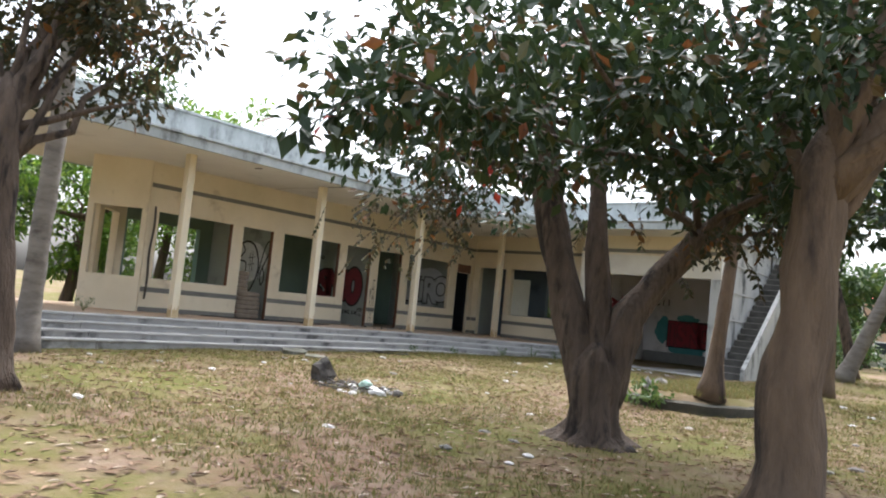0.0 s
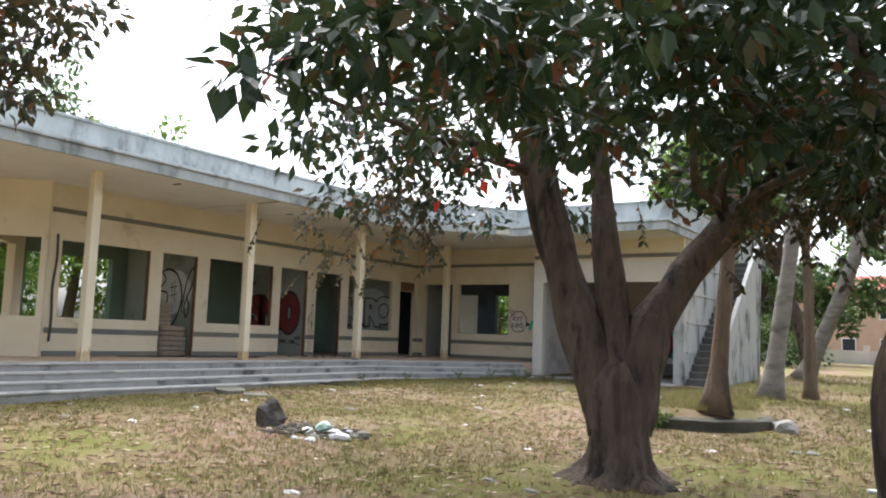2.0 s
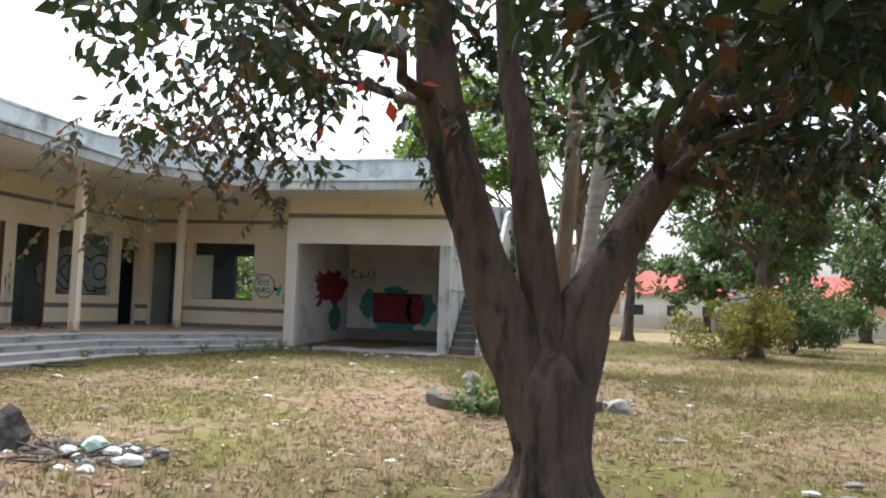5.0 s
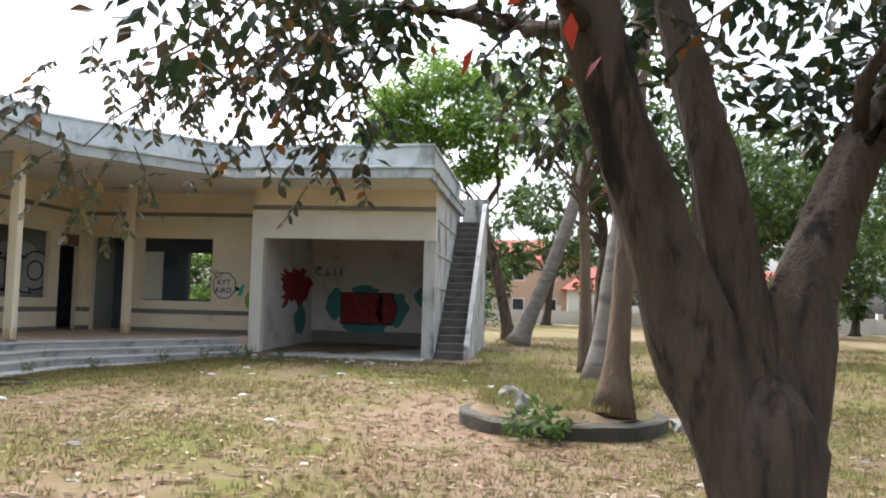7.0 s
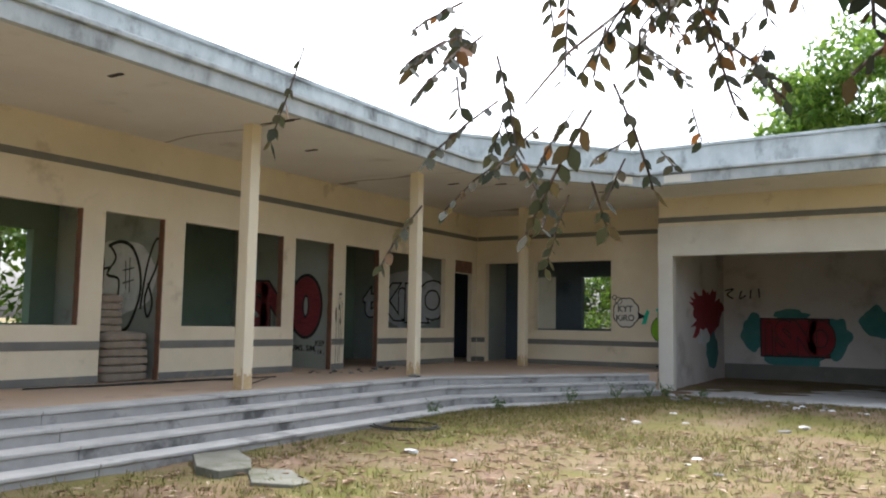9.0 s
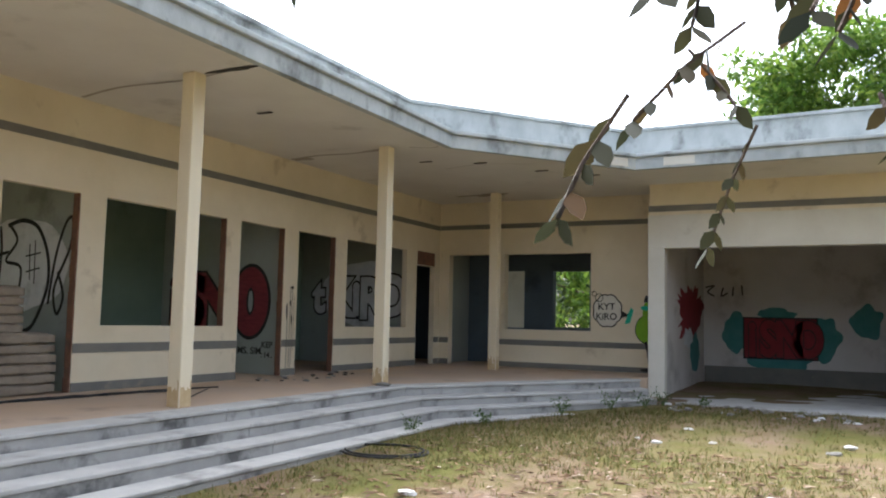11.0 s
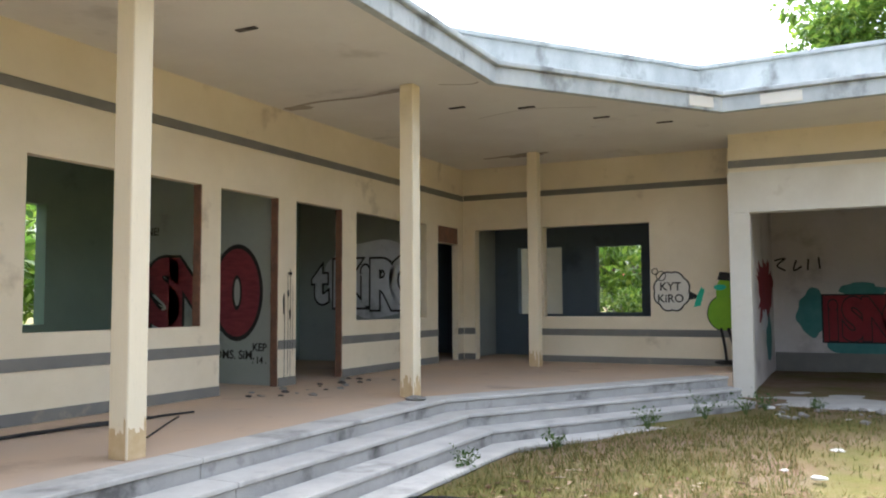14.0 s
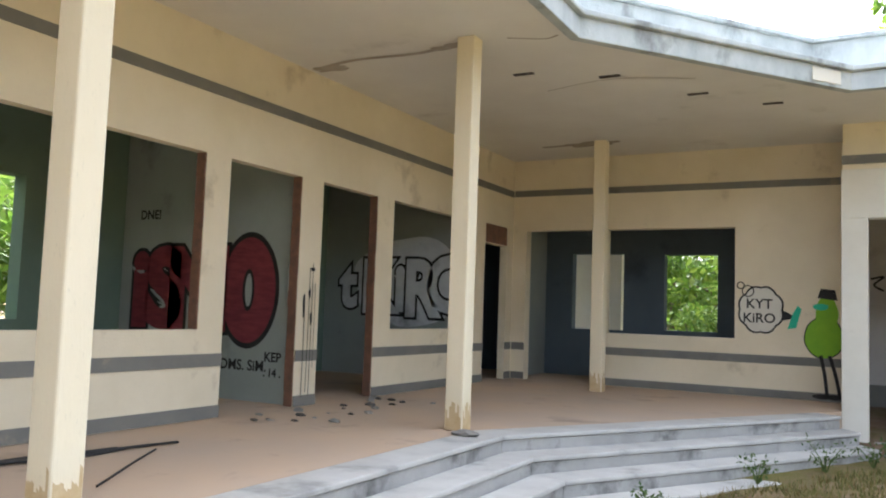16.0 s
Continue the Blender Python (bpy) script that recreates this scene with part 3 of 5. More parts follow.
def lettering(txt, size, fat=0.0):
    cu = bpy.data.curves.new("lettering", "FONT")
    cu.body, cu.size, cu.offset, cu.align_x, cu.resolution_u = txt, size, fat, "CENTER", 4
    ob = bpy.data.objects.new("lettering", cu)
    me = bpy.data.meshes.new_from_object(ob)
    bpy.data.objects.remove(ob)
    return me


def paint(name, me, mat, at, face, parent, sx=1.0, sy=1.0, label=""):
    """Lays flat paint on a wall."""
    if isinstance(me, Shape):
        me = me.mesh(name)
    me.transform(Matrix.Translation(at) @ face @ Matrix.Diagonal((sx, sy, 1, 1)))
    return part(name, me, mat, parent, label)


def blob(rx, ry, wob=0.15, seed=0.0, n=40, spikes=0.0):
    s = Shape()
    pts = []
    for k in range(n):
        w = 2 * math.pi * k / n
        r = 1 + wob * noise.noise((math.cos(w) * 1.6 + seed, math.sin(w) * 1.6, seed)) * 2 + (spikes * random.random() if math.sin(w) > 0.2 or math.sin(w) < -0.5 else 0)
        pts.append((rx * r * math.cos(w), ry * r * math.sin(w), 0))
    return s.add(pts + [(0, 0, 0)], [(k, (k + 1) % n, n) for k in range(n)])


def ring(rx, ry, hx, hy, n=40):
    s = Shape()
    v = [(a * math.cos(2 * math.pi * k / n), b * math.sin(2 * math.pi * k / n), 0) for a, b in ((rx, ry), (hx, hy)) for k in range(n)]
    return s.add(v, [(k, (k + 1) % n, n + (k + 1) % n, n + k) for k in range(n)])


def stroke(pts, w):
    """A sprayed line: a flat ribbon through a smooth row of points."""
    fine = []
    for i in range(len(pts) - 1):
        p0, p1, p2, p3 = (Vector(pts[min(max(i + j, 0), len(pts) - 1)]) for j in (-1, 0, 1, 2))
        for t in (0, 0.2, 0.4, 0.6, 0.8):
            fine.append(0.5 * (2 * p1 + (p2 - p0) * t + (2 * p0 - 5 * p1 + 4 * p2 - p3) * t * t + (3 * p1 - p0 - 3 * p2 + p3) * t ** 3))
    fine.append(Vector(pts[-1]))
    s = Shape()
    for i, p in enumerate(fine):
        d = fine[min(i + 1, len(fine) - 1)] - fine[max(i - 1, 0)]
        nrm = Vector((-d.y, d.x)).normalized() * w / 2
        s.v += [(p.x + nrm.x, p.y + nrm.y, 0), (p.x - nrm.x, p.y - nrm.y, 0)]
    s.f = [(2 * i, 2 * i + 1, 2 * i + 3, 2 * i + 2) for i in range(len(fine) - 1)]
    return s


def tag_group(name, at, label):
    return thing(name, at, label, "graffiti", kind="structure")


# red letters across the second room
y = 15.33
g = tag_group("graffiti", (-16.9, y, 1.9), "maroon bubble letters with black outline on a grey wall")
for i, (ch, x, sx) in enumerate((("i", -17.7, 1.0), ("S", -17.32, 1.0), ("N", -16.78, 1.0))):
    paint("outline", lettering(ch, 1.2, 0.11), BLACKP, (x, y - 0.004, 1.6), FACE_S, g)
    paint("letter", lettering(ch, 1.2, 0.07), MAROON, (x, y - 0.008, 1.6), FACE_S, g)
paint("outline", ring(0.43, 0.64, 0.05, 0.18), BLACKP, (-16.02, y - 0.004, 2.0), FACE_S, g)
paint("letter", ring(0.38, 0.58, 0.085, 0.23), MAROON, (-16.02, y - 0.008, 2.0), FACE_S, g)
for txt, x, z, s in (("DMS. SiM.", -16.05, 1.13, 0.16), ("KEP", -15.64, 1.24, 0.14), (". 14 .", -15.64, 1.08, 0.12), ("DNE!", -17.6, 2.82, 0.15)):
    paint("letters", lettering(txt, s, 0.004), BLACKP, (x, y - 0.004, z), FACE_S, g)
# pale letters in the third room
y = 19.45
g = tag_group("graffiti", (-16.4, y, 2.2), "silver bubble letters with black outline on a grey wall")
paint("backing", blob(1.05, 0.66, 0.12, 4.0), SILVER, (-16.45, y - 0.003, 2.3), FACE_S, g)
for ch, x, z, s in (("t", -17.58, 1.9, 1.0), ("K", -17.0, 1.82, 1.15), ("i", -16.6, 1.85, 1.0), ("R", -16.22, 1.78, 1.2), ("O", -15.72, 1.86, 1.15)):
    paint("outline", lettering(ch, s, 0.085), BLACKP, (x, y - 0.006, z), FACE_S, g, sx=0.85)
    paint("letter", lettering(ch, s, 0.045), SILVER, (x, y - 0.010, z), FACE_S, g, sx=0.85)
# black outlined scrawl in the first room
y = 11.33
g = tag_group("graffiti", (-16.2, y, 2.2), "black outlined pale scrawl on a grey wall")
paint("backing", blob(0.82, 0.62, 0.10, 9.0), SILVER, (-16.3, y - 0.003, 2.35), FACE_S, g)
for pts, w in (([(-0.85, -0.35), (-0.8, 0.3), (-0.7, 0.62), (-0.66, 0.1), (-0.72, -0.3)], 0.045), ([(-0.52, -0.2), (-0.5, 0.2), (-0.55, 0.5)], 0.045), ([(-0.7, 0.1), (-0.35, 0.16)], 0.04),
               ([(-0.4, 0.5), (-0.1, 0.56), (0.2, 0.45), (0.4, 0.1), (0.42, -0.3), (0.2, -0.75), (0.0, -0.85)], 0.055), ([(-0.35, 0.5), (-0.2, 0.3), (-0.4, 0.05), (-0.1, -0.05), (-0.15, -0.5)], 0.045),
               ([(0.45, -0.5), (0.55, 0.1), (0.7, 0.5), (0.82, 0.55), (0.8, 0.2), (0.55, -0.3), (0.62, -0.62), (0.72, -0.4), (0.6, -0.1)], 0.045),
               ([(0.05, 0.25), (0.08, -0.2)], 0.02), ([(0.15, 0.3), (0.17, -0.25)], 0.02), ([(-0.02, 0.1), (0.26, 0.14)], 0.02), ([(0.0, -0.1), (0.26, -0.05)], 0.02)):
    paint("line", stroke(pts, w), BLACKP, (-16.27, y - 0.007, 2.35), FACE_S, g)
# garage, rear wall
y = 24.3
g = tag_group("graffiti", (-8.3, y, 1.5), "red block letters on teal clouds on the garage wall")
for x, z, rx, ry, sd in ((-9.45, 1.6, 0.26, 0.42, 1.0), (-8.6, 2.05, 0.4, 0.16, 2.0), (-8.5, 1.0, 0.75, 0.24, 3.0), (-7.6, 1.5, 0.32, 0.42, 5.0), (-6.75, 1.9, 0.3, 0.34, 6.0)):
    paint("cloud", blob(rx, ry, 0.22, sd), TEAL, (x, y - 0.004, z), FACE_S, g)
paint("backing", Shape().box(-0.78, -0.48, 0, 0.78, 0.46, 0.001), BLACKP, (-8.5, y - 0.005, 1.52), FACE_S, g)
paint("backing", Shape().box(-0.75, -0.45, 0, 0.75, 0.43, 0.001), REDP, (-8.5, y - 0.008, 1.52), FACE_S, g)
for ch, x, s in (("i", -9.08, 1.06), ("S", -8.74, 1.06), ("N", -8.3, 1.06), ("O", -7.93, 1.06)):
    paint("outline", lettering(ch, s, 0.075), BLACKP, (x, y - 0.011, 1.14), FACE_S, g, sx=0.72)
    paint("letter", lettering(ch, s, 0.05), REDP, (x, y - 0.014, 1.14), FACE_S, g, sx=0.72)
for pts in ([(-0.5, 0.1), (-0.3, 0.14), (-0.45, 0.0), (-0.3, -0.1)], [(-0.1, 0.1), (-0.15, -0.1), (0.0, -0.02)], [(0.12, 0.12), (0.1, -0.1)], [(0.3, 0.15), (0.32, -0.08)]):
    paint("line", stroke(pts, 0.035), BLACKP, (-9.6, y - 0.004, 2.55), FACE_S, g)
# garage, side wall
g = tag_group("graffiti", (-10.3, 22.6, 1.6), "dark red spiky scrawl over teal paint on plaster")
random.seed(5)
paint("scrawl", blob(1.25, 0.42, 0.2, 2.0, 60, 0.6), REDP, (-10.136, 22.6, 2.05), FACE_E, g, sx=1)
paint("scrawl", blob(0.6, 0.40, 0.2, 7.0), TEAL, (-10.134, 23.1, 1.18), FACE_E, g)
paint("scrawl", blob(0.5, 0.2, 0.25, 8.0), SILVER, (-10.132, 22.3, 1.5), FACE_E, g)
# cross wall: speech bubble and plain painted shapes
y = W2Y
g = tag_group("graffiti", (-11.5, y, 2.1), "black outlined speech bubble with two words")


def cloud(rx, ry, bumps, grow):
    s = Shape()
    n = 72
    pts = []
    for k in range(n):
        w = 2 * math.pi * k / n
        r = 1 + 0.09 * abs(math.sin(w * bumps / 2))
        pts.append(((rx * r + grow) * math.cos(w), (ry * r + grow) * math.sin(w), 0))
    return s.add(pts + [(0, 0, 0)], [(k, (k + 1) % n, n) for k in range(n)])


paint("outline", cloud(0.27, 0.30, 8, 0.022), BLACKP, (-11.43, y - 0.004, 2.02), FACE_S, g)
paint("outline", Shape().add([(0.2, 0.05, 0), (0.2, -0.16, 0), (0.48, -0.10, 0)], [(0, 1, 2)]), BLACKP, (-11.43, y - 0.0035, 2.02), FACE_S, g)
paint("bubble", cloud(0.27, 0.30, 8, -0.004), WHITE_PAINT, (-11.43, y - 0.008, 2.02), FACE_S, g)
for r, x, z in ((0.055, -11.70, 2.36), (0.085, -11.60, 2.28)):
    paint("outline", ring(r, r, r - 0.016, r - 0.016), BLACKP, (x, y - 0.0115, z), FACE_S, g)
for txt, z, s in (("KYT", 2.04, 0.19), ("KiRO", 1.84, 0.19)):
    paint("letters", lettering(txt, s, 0.003), BLACKP, (-11.45, y - 0.012, z), FACE_S, g)
g = tag_group("graffiti", (-10.8, y, 1.6), "plain lime green painted shape with dark strokes")
paint("shape", blob(0.25, 0.29, 0.03, 1.0), BLACKP, (-10.62, y - 0.004, 1.66), FACE_S, g)
paint("shape", blob(0.235, 0.275, 0.03, 1.0), GREENP, (-10.62, y - 0.008, 1.66), FACE_S, g)
paint("shape", blob(0.14, 0.27, 0.05, 2.0), GREENP, (-10.585, y - 0.0075, 1.98), FACE_S, g)
paint("shape", blob(0.10, 0.045, 0.05, 3.0), MINT, (-10.66, y - 0.011, 2.08), FACE_S, g)
paint("shape", Shape().add([(-0.13, 0, 0), (0.12, -0.03, 0), (0.09, 0.11, 0), (-0.09, 0.13, 0)], [(0, 1, 2, 3)]), BLACKP, (-10.57, y - 0.011, 2.2), FACE_S, g)
paint("shape", Shape().add([(-0.09, -0.16, 0), (0.02, -0.14, 0), (0.09, 0.12, 0), (0.04, 0.17, 0), (-0.02, 0.06, 0)], [(0, 1, 2, 3, 4)]), MINT, (-10.99, y - 0.004, 1.92), FACE_S, g)
for x0, x1 in ((-10.66, -10.58), (-10.55, -10.42)):
    paint("line", stroke([(x0, 1.42), ((x0 + x1) / 2 + 0.01, 1.15), (x1, 0.86)], 0.045), BLACKP, (0, y - 0.013, 0), FACE_S, g)
    paint("line", blob(0.12, 0.035, 0.05, 3.0), BLACKP, (x1 - 0.07, y - 0.013, 0.865), FACE_S, g)
g = tag_group("stain", (-14.2, 15.1, 4.345), "brown damp streaks on the porch ceiling")
for sd, pts, w in ((1.0, [(-15.2, 15.25), (-14.6, 15.12), (-13.9, 15.18), (-13.35, 15.05)], 0.07), (2.0, [(-15.2, 11.15), (-14.4, 11.02), (-13.5, 11.1), (-12.6, 11.0)], 0.05), (3.0, [(-14.4, 19.8), (-13.7, 19.75), (-13.2, 19.7)], 0.10), (4.0, [(-12.9, 15.1), (-12.6, 15.25), (-12.45, 15.2)], 0.03), (5.0, [(-13.2, 16.9), (-12.4, 16.7), (-11.6, 17.0)], 0.02)):
    paint("streak", stroke([(x, -y) for x, y in pts], w), DAMP, (0, 0, 4.3445), FACE_D, g)
for x, y, rx, ry, mt in ((-12.75, 11.02, 0.34, 0.05, ASH), (-15.0, 15.25, 0.24, 0.09, DAMP), (-13.6, 19.75, 0.35, 0.14, DAMP), (-13.45, 15.1, 0.2, 0.07, DAMP)):
    paint("streak", blob(rx, ry, 0.35, x), mt, (x, y, 4.3425), FACE_D, g)
# drips on the pier between the doors
g = tag_group("graffiti", (WX, 15.4, 1.8), "black paint drips running down the pier")
for yy, z0, z1, w in ((15.33, 0.9, 1.9, 0.012), (15.40, 0.95, 2.25, 0.010), (15.45, 0.9, 2.3, 0.010), (15.50, 1.2, 2.1, 0.008)):
    paint("line", stroke([(yy, z1), (yy + 0.004, (z0 + z1) / 2), (yy, z0)], w), BLACKP, (WX + 0.0145, 0, 0), FACE_E, g)
for yy, z, rx, rz in ((15.33, 1.85, 0.022, 0.13), (15.42, 1.98, 0.022, 0.05), (15.46, 2.24, 0.045, 0.02), (15.46, 1.72, 0.022, 0.07)):
    paint("line", blob(rx, rz, 0.2, yy), BLACKP, (WX + 0.005, yy, z), FACE_E, g)
g = tag_group("stain", (WX, 7.5, 1.9), "dark rust streak down the corner of the wall")
paint("line", stroke([(7.6, 3.3), (7.62, 2.8), (7.57, 2.2), (7.6, 1.6), (7.58, 1.1)], 0.06), ASH, (WX + 0.0145, 0, 0), FACE_E, g)


# ---- trees ----
def leaves(shape, centres, count, size, spread, droop=0.3, thin=0.45, rng=None):
    """Folded leaves of six corners scattered round the centres (x, y, z, radius)."""
    rng = rng or np.random.default_rng(1)
    c = np.asarray(centres, float)
    idx = rng.choice(len(c), count, p=c[:, 3] ** 2 / np.sum(c[:, 3] ** 2))
    d = rng.normal(size=(count, 3))
    d /= np.linalg.norm(d, axis=1)[:, None]
    rad = c[idx, 3] * rng.random(count) ** 0.45
    pos = c[idx, :3] + d * rad[:, None] * np.array(spread)
    ax = d + rng.normal(size=(count, 3)) * 0.7
    ax[:, 2] -= droop
    ax /= np.linalg.norm(ax, axis=1)[:, None]
    side = np.cross(ax, rng.normal(size=(count, 3)) * 0.6 + np.array([0, 0, 1.0]))
    side /= np.linalg.norm(side, axis=1)[:, None] + 1e-9
    nrm = np.cross(side, ax)
    s = size * (0.65 + 0.7 * rng.random(count))[:, None]
    k = len(shape.v)
    p = [pos, pos + ax * s * 0.45 + side * s * thin * 0.5 + nrm * s * 0.06, pos + ax * s, pos + ax * s * 0.45 - side * s * thin * 0.5 + nrm * s * 0.06]
    allp = np.stack(p, axis=1).reshape(-1, 3)
    shape.v += [tuple(q) for q in allp.tolist()]
    for i in range(count):
        b = k + 4 * i
        shape.f.append((b, b + 1, b + 2))
        shape.f.append((b, b + 2, b + 3))
    return shape


def wander(a, b, n, wob, seed):
    a, b = Vector(a), Vector(b)
    L = (b - a).length
    return [a.lerp(b, i / n) + Vector((noise.noise((seed, i * 0.7, 0)), noise.noise((seed, 0, i * 0.7)), 0.5 * noise.noise((i * 0.7, seed, 5)))) * wob * L * math.sin(math.pi * i / n) for i in range(n + 1)]


def spray(shape, twigs, at, length, size, rng, heading):
    """A hanging twig with leaves set in pairs along it."""
    p = Vector(at)
    d = Vector(heading).normalized()
    pts = [p.copy()]
    n = int(length / 0.07)
    for i in range(n):
        d = (d + Vector((0, 0, -0.05)) + Vector(rng.normal(size=3).tolist()) * 0.05).normalized()
        p = p + d * 0.07
        pts.append(p.copy())
        for sgn in (-1, 1):
            if rng.random() < 0.15:
                continue
            sd = d.cross(Vector((0, 0, 1)))
            sd = (sd.normalized() if sd.length > 0.01 else Vector((1, 0, 0))) * sgn
            ax = (sd + d * 0.5 + Vector((0, 0, -0.5 - 0.5 * rng.random()))).normalized()
            s = size * (0.7 + 0.6 * rng.random())
            w = ax.cross(Vector(rng.normal(size=3).tolist())).normalized() * s * 0.24
            b = len(shape.v)
            shape.v += [tuple(p), tuple(p + ax * s * 0.35 + w), tuple(p + ax * s * 0.7 + w * 0.8), tuple(p + ax * s), tuple(p + ax * s * 0.7 - w * 0.8), tuple(p + ax * s * 0.35 - w)]
            shape.f += [(b, b + 1, b + 2, b + 3), (b, b + 3, b + 4, b + 5)]
    twigs.tube(pts[::3] + [pts[-1]], [0.006] * (len(pts[::3]) + 1), 4)


# spreading tree with a forked trunk
T1 = Vector((-2.33, 5.32, ground_z(-2.33, 5.32) - 0.04))
tree = thing("forked_tree", T1, "dark fluted forked tree with large drooping leaves", "tree")
tr = Shape()
hs = [0, 0.07, 0.15, 0.27, 0.42, 0.6, 0.78, 0.95, 1.08, 1.18]
tr.tube([T1 + Vector((0.0, 0.0, h)) for h in hs], [0.60, 0.47, 0.36, 0.30, 0.275, 0.265, 0.275, 0.25, 0.18, 0.07], 48, 0.085, 9, 1.0, 0.30)
part("trunk", tr, BARK, tree, smooth=True)
RIGHT = Vector((0.68, 0.73, 0))
LEFT = Vector((-1, 0.05, 0))
L1 = [T1 + Vector((0, 0, 0.5)) + LEFT * 0.06, T1 + LEFT * 0.22 + Vector((0, 0, 1.0)), T1 + LEFT * 0.46 + Vector((0, 0, 1.6)), T1 + LEFT * 0.70 + Vector((0, 0, 2.3)), T1 + LEFT * 0.90 + Vector((0, 0, 3.0)), T1 + LEFT * 1.02 + Vector((0, 0, 4.0)), T1 + LEFT * 1.3 + Vector((0.2, 0.4, 5.2))]
L2 = [T1 + Vector((0, 0, 0.5)) + RIGHT * 0.08, T1 + RIGHT * 0.2 + Vector((0, 0, 1.0)), T1 + RIGHT * 0.34 + Vector((0, 0, 1.5)), T1 + RIGHT * 0.7 + Vector((0, 0, 2.0)), T1 + RIGHT * 1.15 + Vector((0, 0, 2.5)), T1 + RIGHT * 1.65 + Vector((0.1, 0.2, 3.1)), T1 + RIGHT * 2.1 + Vector((0.1, 0.5, 4.2))]
L3 = [T1 + Vector((-0.03, 0.05, 0.7)), T1 + Vector((-0.08, 0.12, 1.4)), T1 + Vector((-0.22, 0.2, 2.3)), T1 + Vector((-0.42, 0.45, 3.3)), T1 + Vector((-0.6, 0.8, 4.8))]
for pts, rad in ((L1, [0.22, 0.215, 0.20, 0.18, 0.16, 0.12, 0.06]), (L2, [0.22, 0.21, 0.19, 0.16, 0.14, 0.10, 0.05]), (L3, [0.17, 0.15, 0.13, 0.10, 0.05])):
    dense, rr = [], []
    for i in range(len(pts) - 1):
        for t in (0, 0.34, 0.67):
            dense.append(pts[i].lerp(pts[i + 1], t))
            rr.append(rad[i] + (rad[i + 1] - rad[i]) * t)
    dense.append(pts[-1])
    rr.append(rad[-1])
    part("limb", Shape().tube(dense, rr, 24, 0.09, 6, pts[1].x, 0.26), BARK, tree, smooth=True)
rng = np.random.default_rng(11)
twigs, crown, brown = Shape(), Shape(), Shape()
clumps = []
ends = [(-4.4, 2.4, 3.6), (-5.0, 4.0, 3.7), (-4.4, 6.0, 3.6), (-3.0, 7.6, 4.0), (-1.0, 7.0, 3.9), (0.4, 5.6, 3.5), (-0.2, 6.6, 3.0), (-2.6, 1.6, 3.4), (-1.0, 2.4, 3.5), (-5.6, 5.6, 4.1), (-5.2, 6.6, 3.9), (-3.8, 4.4, 5.2), (-1.4, 4.8, 5.4), (-2.4, 6.2, 5.2), (0.8, 4.2, 4.4), (0.0, 3.2, 3.8), (-0.6, 1.2, 3.5), (-1.9, 0.9, 3.2)]
for i, e in enumerate(ends):
    root = (L1 if e[0] < -2.0 else L2)[4 + i % 2]
    path = wander(root, e, 7, 0.16, i * 3.1)
    part("branch", Shape().tube(path, [0.055 - 0.006 * k for k in range(8)], 7), BARK, tree, smooth=True)
    for k in (4, 5, 6, 7):
        p = path[k]
        for _ in range(3):
            q = p + Vector(rng.normal(size=3).tolist()) * 0.5
            q.z = max(q.z, 2.85 + 0.3 * rng.random())
            clumps.append((*q, 0.26 + 0.28 * rng.random()))
for _ in range(46):
    w, r = rng.random() * 2 * math.pi, 3.3 * rng.random() ** 0.5
    clumps.append((-2.0 + r * math.cos(w), 4.2 + r * math.sin(w), 3.3 + 2.4 * rng.random(), 0.42 + 0.3 * rng.random()))


def gap(c):
    """Openings between the boughs through which the sky shows."""
    a = (c[0] + 3.18) / max(c[1] - 0.39, 0.1)
    b = (c[0] + 1.17) / max(c[1] + 1.09, 0.1)
    d = (c[0] - 0.46) / max(c[1] + 2.1, 0.1)
    return c[1] > 2 and -0.21 < a < -0.10 or -0.45 < b < -0.35 or d < -1.02


clumps = [c for c in clumps if not gap(c)]
leaves(crown, clumps, 16500, 0.15, (1, 1, 0.7), 0.5, 0.5, rng)
# low bough of large leaves reaching out over the path
leaves(crown, [(-2.95, 1.0, 2.92, 0.22), (-2.75, 1.15, 3.02, 0.3), (-2.4, 1.3, 3.15, 0.38), (-2.0, 1.5, 3.25, 0.45)], 300, 0.18, (1, 1, 0.7), 0.9, 0.5, rng)
twigs.tube(wander((-2.6, 1.6, 3.4), (-3.05, 0.9, 2.75), 5, 0.1, 2.0), [0.014, 0.012, 0.010, 0.008, 0.006, 0.004], 5)
part("crown", crown, LEAF, tree, "dark glossy leaves with a few yellowing")
hang = [(-6.9, 6.5, 2.75), (-7.1, 6.9, 2.7), (-6.7, 6.3, 3.0), (-6.5, 6.8, 3.2), (-6.2, 7.0, 3.35), (-6.6, 7.6, 3.5), (-6.0, 6.5, 3.5), (-5.6, 6.3, 3.6), (-5.0, 6.0, 2.7), (-4.8, 5.7, 2.8), (-5.0, 5.4, 3.1), (-4.9, 5.0, 3.4), (-4.7, 4.4, 3.4), (-5.2, 5.8, 3.4), (-0.9, 4.8, 2.5), (-0.6, 5.2, 2.7), (-0.3, 5.6, 2.8), (-1.1, 5.6, 2.9), (-3.3, 4.2, 3.1), (-3.3, 6.6, 3.0)]
for hx, hy, hz in hang:
    for _ in range(10):
        o = rng.normal(size=3) * np.array([0.3, 0.3, 0.24])
        spray(brown, twigs, (hx + o[0], hy + o[1], hz + o[2]), 0.2 + 0.35 * rng.random(), 0.088, rng, (rng.normal() * 0.55, rng.normal() * 0.55, -0.6))
